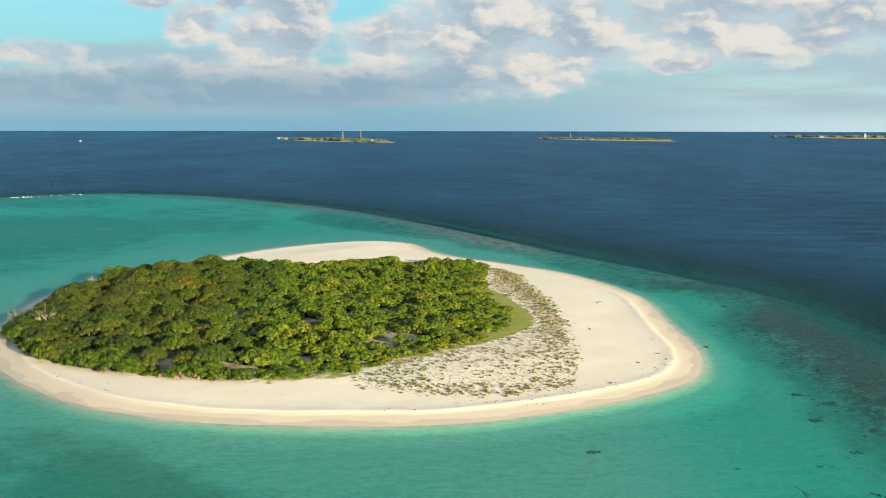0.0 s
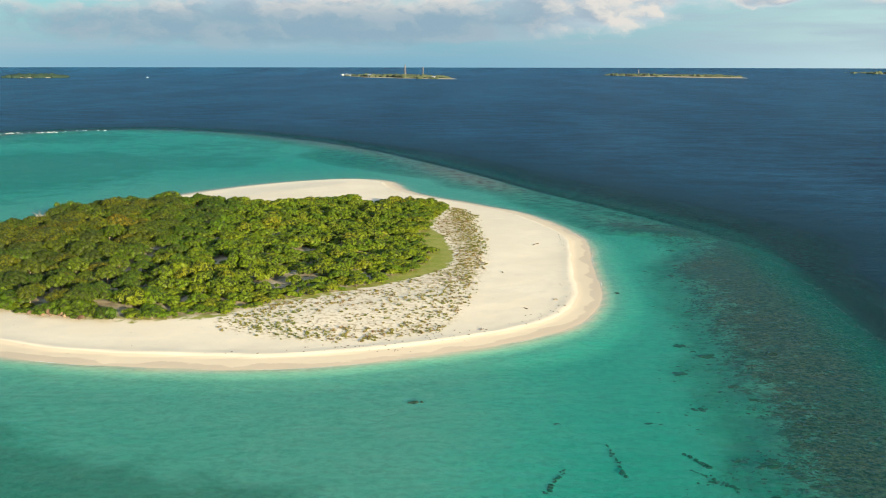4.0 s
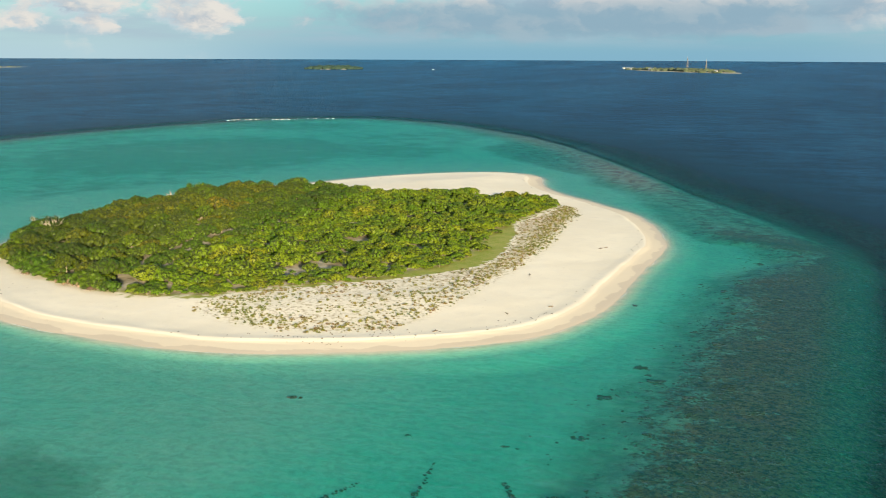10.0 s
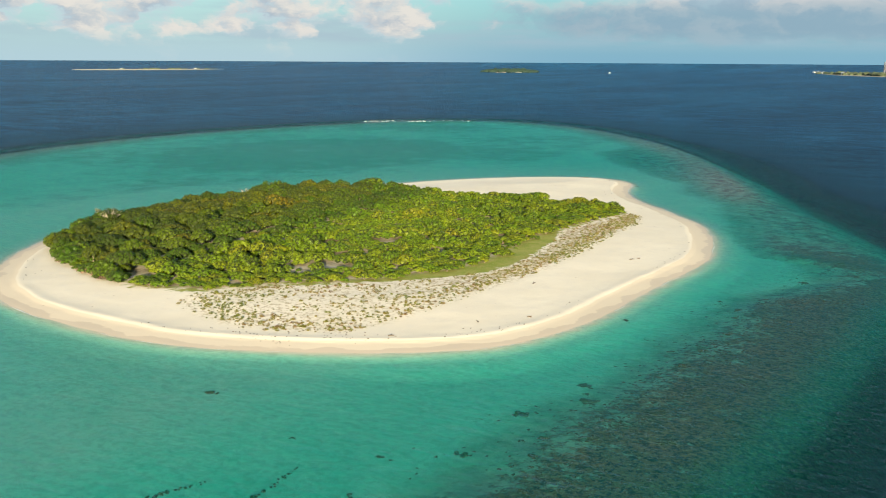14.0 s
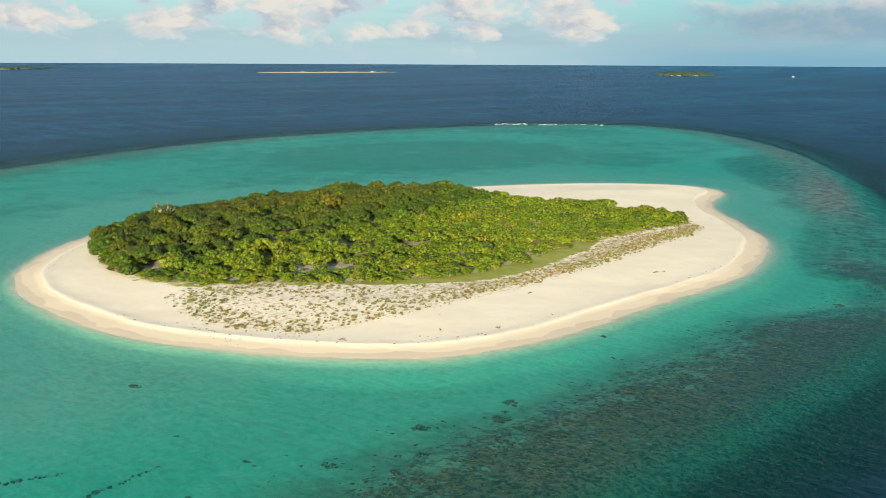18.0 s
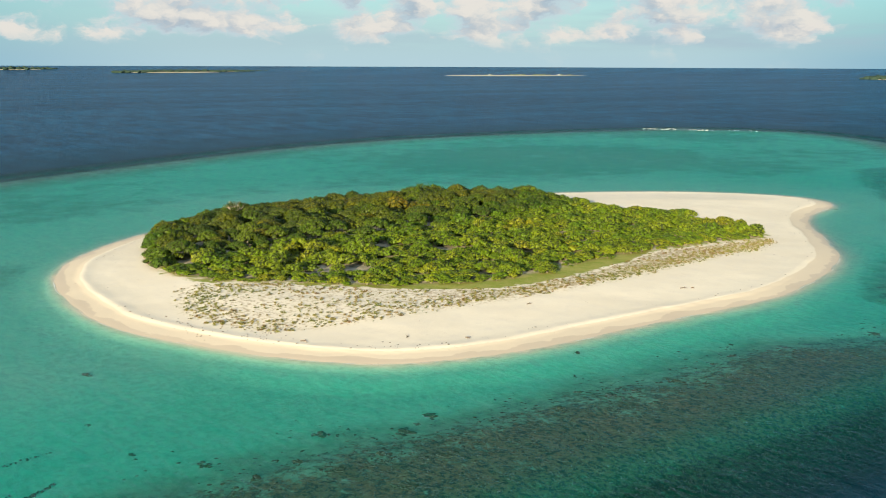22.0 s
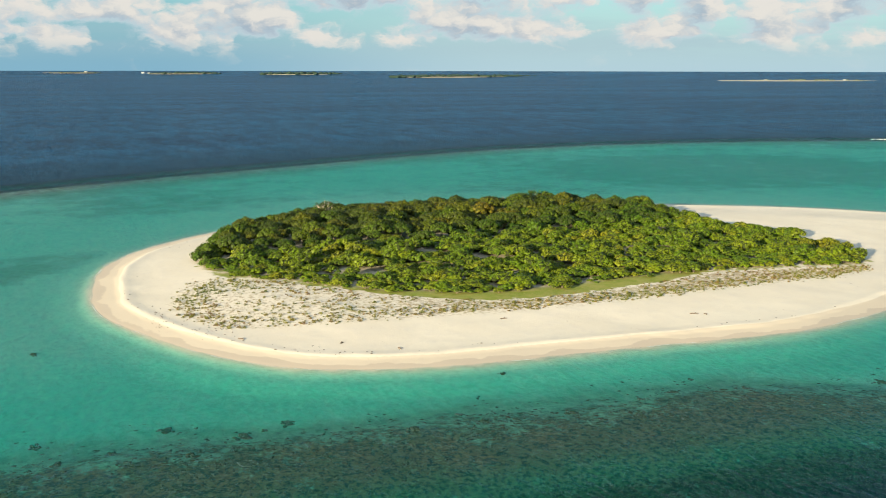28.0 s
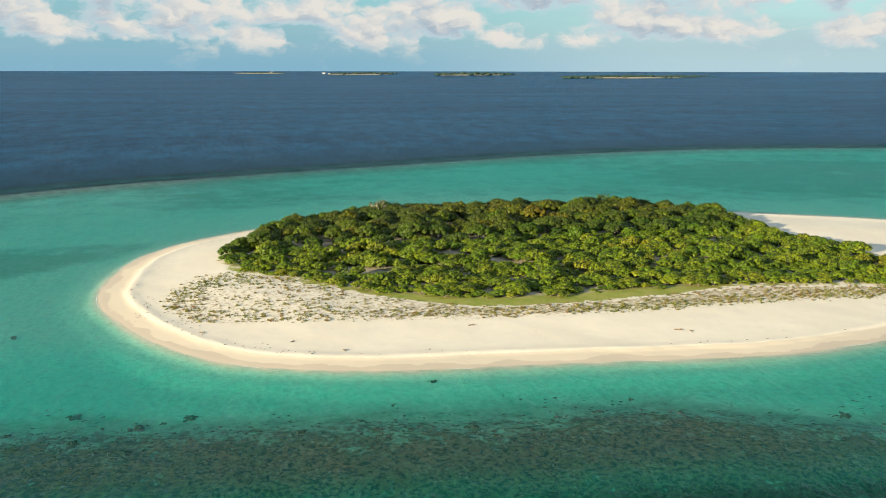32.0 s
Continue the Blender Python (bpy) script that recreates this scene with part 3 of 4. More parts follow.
def crown_arrays(rng, radius, height, base, lobes, per_lobe, leaf, flat=0.75, lobe=(0.34, 0.5)):
    """A crown of leafy lobes about a wide dome: points, quads, core triangles."""
    V, Q, C, T = [], [], [], []
    nv = 0
    cs = []
    for i in range(lobes):
        a, q = i * 2.399963 + rng.normal(0, 0.3), math.sqrt((i + 0.4) / lobes)
        r = radius * 0.74 * q * rng.uniform(0.85, 1.15)
        lr = radius * rng.uniform(*lobe)
        z = base + (height - base - lr * flat) * math.sqrt(max(0.0, 1 - (0.93 * q) ** 2)) * rng.uniform(0.88, 1.06)
        cs.append((np.array([r * math.cos(a), r * math.sin(a), max(z, lr * 0.35)]), lr))
    for c, lr in cs:
        d = rng.normal(0, 1, (per_lobe, 3))
        d[:, 2] = np.abs(d[:, 2]) * 1.1 - 0.35
        d /= np.linalg.norm(d, axis=1, keepdims=True)
        p = c + d * [lr, lr, lr * flat] * rng.uniform(0.92, 1.06, (per_lobe, 1))
        p[:, 2] = np.maximum(p[:, 2], 0.12)
        nrm = d + [0, 0, 0.35] + rng.normal(0, 0.11, (per_lobe, 3))
        v, f = rosettes(rng, p, nrm, np.full(per_lobe, leaf))
        V.append(v)
        Q.append(f + nv)
        nv += len(v)
    # cores behind the leaves, coloured dark so gaps read as shaded
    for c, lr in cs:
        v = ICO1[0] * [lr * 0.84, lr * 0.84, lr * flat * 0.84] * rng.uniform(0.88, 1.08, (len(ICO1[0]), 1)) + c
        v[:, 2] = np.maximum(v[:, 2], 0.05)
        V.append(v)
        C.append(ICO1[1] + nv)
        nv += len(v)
    return np.concatenate(V), np.concatenate(Q), np.concatenate(C)


def tube(points, radii, sides=5):
    """A tapered limb along a line of points."""
    p = np.asarray(points, float)
    vs, fs = [], []
    for i, (c, r) in enumerate(zip(p, radii)):
        d = p[min(i + 1, len(p) - 1)] - p[max(i - 1, 0)]
        d /= np.linalg.norm(d) + 1e-9
        u = np.cross(d, [0.31, 0.95, 0.05])
        u /= np.linalg.norm(u)
        w = np.cross(d, u)
        a = np.arange(sides) * 2 * np.pi / sides
        vs.append(c + r * (np.cos(a)[:, None] * u + np.sin(a)[:, None] * w))
    for i in range(len(p) - 1):
        for k in range(sides):
            fs.append([i * sides + k, i * sides + (k + 1) % sides, (i + 1) * sides + (k + 1) % sides, (i + 1) * sides + k])
    return np.concatenate(vs), np.array(fs)


def join(parts):
    V, F, n = [], [], 0
    for v, f in parts:
        V.append(v)
        F.append(np.asarray(f) + n)
        n += len(v)
    return np.concatenate(V), np.concatenate(F)


def limbs(rng, height, spread, count, thick):
    """Stems that rise from one foot and bend outwards."""
    parts = []
    for i in range(count):
        a = 2 * np.pi * i / count + rng.normal(0, 0.3)
        o = np.array([math.cos(a), math.sin(a), 0])
        pts = [o * 0.08, o * spread * 0.25 + [0, 0, height * 0.35], o * spread * 0.6 + [0, 0, height * 0.68], o * spread + [0, 0, height * 0.92]]
        parts.append(tube(pts, [thick, thick * 0.75, thick * 0.5, thick * 0.22]))
    return join(parts)


def leafy(name, crown, stems, leaves, label, category, group, parts=("crown", "woody_base")):
    """A plant at the origin with its parts."""
    v, q, c = crown
    ob = tagged(new(name), label, category, group)
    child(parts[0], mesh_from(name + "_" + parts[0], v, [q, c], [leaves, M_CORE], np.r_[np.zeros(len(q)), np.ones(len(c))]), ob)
    sv, sf = stems
    child(parts[1], mesh_from(name + "_" + parts[1], sv, sf, [M_BARK], smooth_faces=True), ob)
    return ob


def height_at(x, y):
    return float(bed(np.array([[x, y]]))[0][0])


def scatter(rng, line, gap, keep=lambda x, y: True, inset=0.0, jitter=0.42):
    """Jittered places inside an outline."""
    lo, hi = line.min(0), line.max(0)
    out = []
    rows = np.arange(lo[1], hi[1], gap * 0.88)
    for j, y in enumerate(rows):
        for x in np.arange(lo[0] + (j % 2) * gap / 2, hi[0], gap):
            out.append((x + rng.uniform(-jitter, jitter) * gap, y + rng.uniform(-jitter, jitter) * gap))
    out = np.array(out)
    out = out[inside_distance(out, line) > inset]
    return np.array([p for p in out if keep(*p)])


def tallness(x, y):
    """0 over the low scrub of the east, 1 in the woods of the west."""
    return smooth(-np.asarray(x) - 0.12 * (np.asarray(y) - 270), 22, 88)


rng = np.random.default_rng(11)
shrub_kinds = [crown_arrays(rng, r, h, 0.25, 12, 52, 0.185, lobe=(0.27, 0.38)) for r, h in ((1.7, 1.8), (1.95, 2.0), (2.25, 2.3), (1.5, 1.5), (2.1, 1.9), (2.5, 2.4))]
thicket_kinds = [crown_arrays(rng, r, h, 0.25, 10, 36, 0.215, lobe=(0.29, 0.41)) for r, h in ((1.7, 1.8), (1.95, 2.0), (2.25, 2.3), (1.5, 1.5), (2.1, 1.9), (2.5, 2.4))]
tree_kinds = [crown_arrays(rng, r, h, h * 0.25, 32, 38, 0.23, flat=0.9, lobe=(0.18, 0.27)) for r, h in ((4.1, 4.2), (4.6, 4.6), (3.3, 3.8), (5.0, 4.8), (3.7, 4.9))]

# woods: single trees in the west
tree_spots = scatter(rng, GREEN, 5.5, lambda x, y: tallness(x, y) > rng.uniform(0.35, 0.6), 1.5)
tree_base = []
for k, crown in enumerate(tree_kinds):
    h = crown[0][:, 2].max()
    sv, sf = join([tube([(0, 0, -0.3), (0.1, 0.05, h * 0.3), (0, 0.1, h * 0.55)], [0.24, 0.19, 0.14], 7), tuple(a if i else a + [0, 0, h * 0.35] for i, a in enumerate(limbs(rng, h * 0.5, 1.9, 5, 0.11)))])
    tree_base.append(leafy("tree", crown, (sv, sf), M_TREE, "broad-leaved coastal tree with a dense rounded dark green crown", "tree", "trees of the island wood", ("crown", "trunk")))
for k, crown in enumerate(tree_kinds):
    h = crown[0][:, 2].max()
    trunk = tube([(0, 0, -0.3), (0.1, 0.05, h * 0.3), (0, 0.1, h * 0.6)], [0.22, 0.17, 0.10], 7)
    tree_base.append(leafy("tree", crown, trunk, M_TREELIGHT, "rounded coastal tree with a lighter yellow-green crown", "tree", "trees of the island wood", ("crown", "trunk")))
used = set()
for i, (x, y) in enumerate(tree_spots):
    t = float(tallness(x, y))
    k = int(rng.integers(5)) + 5 * (rng.uniform() < 0.12 + 0.88 * float(smooth(t, 0.98, 0.5)))
    edge = float(smooth(inside_distance(np.array([[x, y]]), GREEN), 0, 9)[0])
    s = (0.58 + 0.42 * t) * rng.uniform(0.68, 1.3) * (0.72 + 0.28 * edge)
    m = pose(x, y, height_at(x, y) - 0.05, 0, 0, rng.uniform(0, 360)) @ Matrix.Diagonal((s, s, s * rng.uniform(0.86, 1.12), 1))
    if k not in used:
        used.add(k)
        tree_base[k].matrix_basis = m
    else:
        o = copy_thing(tree_base[k], m)
        o.matrix_basis = m

# low scrub: the shrubs along the open edge singly, the thicket behind as one mass
shrub_spots = scatter(rng, GREEN, 2.85, lambda x, y: tallness(x, y) < rng.uniform(0.3, 0.6), 0.6, 0.46)
fringe = scatter(rng, GREEN, 2.3, lambda x, y: tallness(x, y) > 0.4, -0.3, 0.45)
fringe = fringe[inside_distance(fringe, GREEN) < 4.2]
shrub_spots = np.concatenate([shrub_spots, fringe])
gap = wobble(shrub_spots, 6.5, 5) + 0.55 * wobble(shrub_spots, 2.7, 9)
edge_d = inside_distance(shrub_spots, GREEN)
keep = (gap < 0.69 + 0.18 * smooth(shrub_spots[:, 1], 230, 262)) | (tallness(shrub_spots[:, 0], shrub_spots[:, 1]) > 0.3)
shrub_spots, edge_d = shrub_spots[keep], edge_d[keep]
woody = tallness(shrub_spots[:, 0], shrub_spots[:, 1]) > 0.4
front = (edge_d < 9) & (shrub_spots[:, 0] > -75) & ~woody & (shrub_spots[:, 1] < 345)
order = np.argsort(np.where(front, edge_d, 1e3))
single, mass = order[:290], order[290:]
shrub_base = [leafy("shrub", c, limbs(rng, c[0][:, 2].max() * 0.85, 1.1, 5, 0.05), M_SHRUB, "low spreading beach shrub with bright yellow-green leaves", "shrub", "shrubs along the edge of the thicket") for c in shrub_kinds]
used = set()


def shrub_scale(p, e):
    t = float(tallness(*p))
    rise = float(wobble(np.array([p]), 2.6, 4)[0] + 0.6 * wobble(np.array([p]), 5.5, 7)[0])      # the canopy rolls in knolls and hollows
    return (0.80 + 0.5 * t) * (1 + 0.52 * rise) * rng.uniform(0.85, 1.15) * (0.8 + 0.2 * min(e / 5, 1))


for i in single:
    x, y = shrub_spots[i]
    k = int(rng.integers(len(shrub_base)))
    s = shrub_scale((x, y), edge_d[i])
    m = pose(x, y, height_at(x, y) - 0.04, 0, 0, rng.uniform(0, 360)) @ Matrix.Diagonal((s * 1.16, s * 1.16, s * rng.uniform(0.7, 1.15), 1))
    if k not in used:
        used.add(k)
        shrub_base[k].matrix_basis = m
    else:
        o = copy_thing(shrub_base[k], m)
        o.matrix_basis = m


def mass_of(name, kinds, spots, scales, leaves, label, category):
    """Many plants of a few kinds in one mesh."""
    V, Q, C, A, nv = [], [], [], [], 0
    z = bed(spots)[0]
    for (x, y), h, s in zip(spots, z, scales):
        v, q, c = kinds[int(rng.integers(len(kinds)))]
        a = rng.uniform(0, 2 * np.pi)
        rot = np.array([[1.16 * math.cos(a), -1.16 * math.sin(a), 0], [1.16 * math.sin(a), 1.16 * math.cos(a), 0], [0, 0, rng.uniform(0.75, 1.5)]])
        V.append(v @ rot.T * s + [x, y, h - 0.04])
        Q.append(q + nv)
        C.append(c + nv)
        A.append(np.full(len(v), rng.uniform()))
        nv += len(v)
    Q, C = np.concatenate(Q), np.concatenate(C)
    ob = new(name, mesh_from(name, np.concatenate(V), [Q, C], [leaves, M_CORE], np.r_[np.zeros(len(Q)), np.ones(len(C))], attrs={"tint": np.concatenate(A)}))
    return tagged(ob, label, category, kind="stuff")


mass_of("thicket", thicket_kinds, shrub_spots[mass[~woody[mass]]], [shrub_scale(shrub_spots[i], 9) for i in mass if not woody[i]], M_SHRUB, "dense thicket of yellow-green beach shrubs with sandy gaps", "thicket")
mass_of("undergrowth", thicket_kinds, shrub_spots[mass[woody[mass]]], [shrub_scale(shrub_spots[i], 4) for i in mass if woody[i]], M_TREELIGHT, "olive undergrowth of bushes along the foot of the wood", "undergrowth")


# ---- single plants of the wood's edge ----
def sparse_tree(name, rng, height, spread, count, tufts, wood, leaves, label, category, leaf=0.4, group=""):
    """A bare or thinly leaved tree: forked limbs and a few leaf tufts at their ends."""
    parts, ends = [], []
    for i in range(count):
        a = 2 * np.pi * i / count + rng.normal(0, 0.35)
        o = np.array([math.cos(a), math.sin(a), 0.0])
        fork = o * spread * 0.35 + [0, 0, height * rng.uniform(0.45, 0.6)]
        parts.append(tube([o * 0.1 + [0, 0, -0.2], o * spread * 0.15 + [0, 0, height * 0.25], fork], [0.14, 0.11, 0.08]))
        for k in range(4):
            b = a + rng.normal(0, 0.8)
            e = fork + np.array([math.cos(b), math.sin(b), 0]) * spread * rng.uniform(0.3, 0.7) + [0, 0, height * rng.uniform(0.2, 0.45)]
            parts.append(tube([fork, (fork + e) / 2 + rng.normal(0, 0.12, 3), e], [0.07, 0.045, 0.02], 4))
            ends.append(e)
            for q in range(3):
                parts.append(tube([(fork + e) / 2, e + rng.normal(0, 0.45, 3)], [0.03, 0.012], 3))
    ob = tagged(new(name), label, category, group)
    v, f = join(parts)
    child("limbs", mesh_from(name + "_limbs", v, f, [wood], smooth_faces=True), ob)
    if tufts:
        c = np.repeat(np.array(ends), tufts, 0) + rng.normal(0, 0.38, (len(ends) * tufts, 3)) * [1, 1, 0.5]
        v, f = rosettes(rng, c, rng.normal(0, 0.4, c.shape) + [0, 0, 1], np.full(len(c), leaf))
        child("crown", mesh_from(name + "_crown", v, f, [leaves]), ob)
    return ob


def stand(ob, x, y, turn=0.0, size=1.0, lift=0.0):
    ob.matrix_basis = pose(x, y, height_at(x, y) - 0.05 + lift, 0, 0, turn) @ Matrix.Diagonal((size, size, size, 1))
    return ob


prng = np.random.default_rng(5)
stand(sparse_tree("thin_tree", prng, 4.6, 2.6, 5, 5, M_DEADWOOD, M_TREE, "half-bare pale-limbed tree with thin tufts of leaves above the wood", "tree"), -99, 234, 20, 1.3)
stand(sparse_tree("thin_tree", prng, 4.0, 2.4, 4, 4, M_DEADWOOD, M_TREE, "half-bare pale-limbed tree leaning out over the beach", "tree"), -107.5, 238, 100, 1.25)
stand(sparse_tree("thin_tree", prng, 5.2, 2.3, 4, 9, M_BARK, M_SHRUB, "slim flat-topped tree standing above the wood's canopy", "tree", 0.45), -111, 314, 60, 1.05)
stand(sparse_tree("dead_tree", prng, 3.6, 2.2, 5, 0, M_DEADWOOD, M_DRY, "dead grey leafless tree at the back of the wood", "tree"), -113, 304, 10)
stand(sparse_tree("dead_tree", prng, 2.6, 2.4, 5, 0, M_DEADWOOD, M_DRY, "dead grey leafless tree fallen onto the beach", "tree"), -109.5, 243, 200)
for x, y, z, w in ((-50.5, 190.5, 1.0, 1.0), (-54, 191.5, 1.15, 0.3), (-47, 189.2, 0.8, 0.6), (-58, 192.5, 0.9, 0.1), (-72, 197, 0.9, 0.5)):
    c = crown_arrays(prng, 1.7, 1.5, 0.2, 8, 30, 0.26, lobe=(0.2, 0.4))
    c = (c[0], c[1], c[2][:40])
    o = leafy("dry_shrub", c, limbs(prng, 1.4, 1.2, 6, 0.04), M_DRY, "withered brown leafless shrub at the edge of the sand", "shrub", "withered shrubs")
    o.children[0].data.materials[1] = M_WRACK
    stand(o, x, y, w * 300, z)


def palm(rng, height, fronds, length):
    """A palm: bent ringed trunk and drooping feathered fronds."""
    ob = tagged(new("palm_tree"), "small coconut palm with arching fronds among the wood", "palm tree", "palms at the back of the wood")
    top = np.array([0.35, 0.2, height])
    v, f = tube([(0, 0, -0.2), (0.1, 0.02, height * 0.4), (0.26, 0.12, height * 0.8), top], [0.17, 0.13, 0.11, 0.1], 7)
    child("trunk", mesh_from("palm_trunk", v, f, [M_BARK], smooth_faces=True), ob)
    for i in range(fronds):
        a = i * 2.4 + rng.normal(0, 0.2)
        o = np.array([math.cos(a), math.sin(a), 0])
        side = np.array([-o[1], o[0], 0])
        rise = rng.uniform(0.15, 0.75)
        V, F = [], []
        for k in range(9):
            t0, t1 = k / 9, (k + 0.9) / 9
            p0, p1 = (top + o * length * t + np.array([0, 0, length * (rise * t - 0.75 * t * t)]) for t in (t0, t1))
            w = length * 0.17 * math.sin(math.pi * min(0.12 + t0 * 0.9, 1))
            for sgn in (-1, 1):
                n = len(V)
                V += [p0, p1, p1 + side * sgn * w + o * w * 0.5 - [0, 0, w * 0.45], p0 + side * sgn * w + o * w * 0.5 - [0, 0, w * 0.45]]
                F.append([n, n + 1, n + 2, n + 3])
        child("frond", mesh_from("palm_frond", np.array(V), np.array(F), [M_PALM]), ob)
    return ob


for x, y, h in ((-104, 327, 4.2), (-97, 331, 4.0), (-90, 333, 3.8), (-62, 214, 2.2), (-66, 219, 2.3), (-57, 217, 2.0), (-30, 262, 1.6)):
    stand(palm(prng, h, 12, 1.7), x, y, prng.uniform(0, 360))

# ---- plants on the open sand ----
def tuft_arrays(rng, radius, count, leaf):
    a, q = rng.uniform(0, 2 * np.pi, count), np.sqrt(rng.uniform(0, 1, count))
    c = np.stack([radius * q * np.cos(a), radius * q * np.sin(a), 0.06 + 0.7 * radius * (1 - q ** 2) * rng.uniform(0.6, 1.2, count)], 1)
    mat = (ICO1[0] * [radius * 0.7, radius * 0.7, radius * 0.13] * rng.uniform(0.75, 1.1, (len(ICO1[0]), 1)) + [0, 0, 0.05], ICO1[1])
    return join([rosettes(rng, c, rng.normal(0, 0.8, c.shape) + [0, 0, 1], np.full(count, leaf), 3, width=0.4), mat])


brng = np.random.default_rng(21)
tuft_kinds = [tuft_arrays(brng, r, n, 0.17) for r, n in ((0.28, 20), (0.4, 32), (0.22, 14), (0.5, 44), (0.34, 26))]
spots = scatter(brng, SCRUB, 0.64, inset=-1.2, jitter=0.5)
gd, sc = inside_distance(spots, GREEN), inside_distance(spots, SCRUB)
drift = scatter(brng, SCRUB, 4.4, jitter=0.9)
reach = brng.uniform(0.7, 2.9, len(drift)) ** 2
weight = brng.uniform(0.25, 1.0, len(drift))
clump = np.zeros(len(spots))
for c, q, w in zip(drift, reach, weight):
    clump = np.maximum(clump, w * np.exp(-((spots - c) ** 2 * [0.7, 1.3]).sum(1) / q))
lane = smooth(np.abs(sc - 4.5 - 1.5 * wobble(spots, 11, 1)), 4.5, 1.5)      # a denser belt near the seaward edge
north = smooth(spots[:, 1], 215, 260)
dens = np.clip(0.05 + 0.36 * clump + (0.20 + 0.08 * north) * lane + 0.03 * north, 0, 0.6) * smooth(sc, -1.2, 1.0)
lawn_here = 4.4 * smooth(spots[:, 1], 212, 250) * smooth(spots[:, 1], 308, 285)
keep = (gd < -0.6 - lawn_here) & (brng.uniform(size=len(spots)) < dens)
spots = spots[keep]
brng.shuffle(spots)
tuft_base = []
for v, f in tuft_kinds:
    tuft_base.append(tagged(new("beach_plant", mesh_from("beach_plant", v, f, [M_SCRUB])), "small olive-green creeping plant rooted in the sand", "plant", "creeping plants on the sand"))
used = set()
for x, y in spots[:290]:
    k = int(brng.integers(len(tuft_base)))
    s = brng.uniform(0.5, 1.15)
    m = pose(x, y, height_at(x, y) - 0.02, 0, 0, brng.uniform(0, 360)) @ Matrix.Diagonal((s, s, s, 1))
    o = tuft_base[k] if k not in used else copy_thing(tuft_base[k], m)
    used.add(k)
    o.matrix_basis = m


def strew(name, kinds, spots, z, lo, hi, mat, label, category, rng, tint=True, squash=1.0):
    """Many small things of a few kinds in one mesh."""
    V, F, A, n = [], [], [], 0
    for (x, y), h in zip(spots, z):
        v, f = kinds[int(rng.integers(len(kinds)))]
        a, s = rng.uniform(0, 2 * np.pi), rng.uniform(lo, hi)
        rot = np.array([[math.cos(a), -math.sin(a), 0], [math.sin(a), math.cos(a), 0], [0, 0, squash]])
        V.append(v @ rot.T * s + [x, y, h])
        F.append(f + n)
        A.append(np.full(len(v), rng.uniform()))
        n += len(v)
    me = mesh_from(name, np.concatenate(V), np.concatenate(F), [mat], attrs={"tint": np.concatenate(A)})
    return tagged(new(name, me), label, category, kind="stuff")


strew("creeping_plants", tuft_kinds, spots[290:], bed(spots[290:])[0] - 0.02, 0.4, 1.0, M_SCRUB, "scattered olive and rusty creeping plants on white sand", "plants", brng)


def lump(rng, level=1, flat=0.5, rough=0.25):
    v, f = ICO1 if level == 1 else ICO2
    v = v * (1 + rough * np.sin(v @ rng.normal(0, 2.4, (3, 3)) + rng.uniform(0, 6, 3)).mean(1, keepdims=True) * 2) * [1, rng.uniform(0.6, 0.9), flat]
    return v, f


# wrack along the berm's crest, driftwood
i = brng.integers(0, len(SHORE), 240)
t = brng.uniform(0, 1, 240)[:, None]
p = SHORE[i] * (1 - t) + np.roll(SHORE, -1, 0)[i] * t
nrm = np.roll(SHORE, -1, 0)[i] - SHORE[i]
nrm = np.stack([-nrm[:, 1], nrm[:, 0]], 1) / np.linalg.norm(nrm, axis=1, keepdims=True)
p = p + nrm * (5.9 + np.abs(brng.normal(0, 1.6, 240)))[:, None]
p = p[(wobble(p, 9, 3) + brng.normal(0, 0.3, len(p)) > 0.1)]
strew("wrack_line", [lump(brng, 1, 0.35) for _ in range(4)], p, bed(p)[0] + 0.02, 0.08, 0.24, M_WRACK, "dark dry seaweed and twigs washed up on the sand", "seaweed", brng)
p = np.stack([brng.normal(24, 3.2, 46), brng.normal(187, 2.2, 46)], 1)
p = np.concatenate([p, np.stack([brng.normal(12, 5, 30), brng.normal(176.5, 0.8, 30)], 1)])
strew("beach_debris", [lump(brng, 1, 0.5) for _ in range(4)], p, bed(p)[0] + 0.03, 0.07, 0.18, M_WRACK, "scattered dark driftwood scraps on pale sand", "debris", brng)
for x, y, ln, a in ((44, 279.5, 1.7, 70), (48, 216, 1.0, 20), (41.5, 207, 1.0, 130), (45, 281.5, 0.9, 10), (-12, 425, 2.0, 40), (-38, 433, 3.0, 15), (33, 190, 1.2, 60), (36, 241, 1.5, 95)):
    v, f = join([tube([(-ln / 2, 0, 0.05), (0, 0.08, 0.1), (ln / 2, -0.05, 0.06)], [0.13, 0.11, 0.05], 6), tube([(ln * 0.1, 0.05, 0.1), (ln * 0.3, 0.4, 0.3)], [0.06, 0.02], 5)])
    o = tagged(new("driftwood", mesh_from("driftwood", v, f, [M_WRACK], smooth_faces=True)), "weathered driftwood branch lying on the dry sand", "driftwood", "driftwood on the beach")
    o.matrix_basis = pose(x, y, height_at(x, y), 0, 0, a)

# ---- reef ----
crng = np.random.default_rng(33)


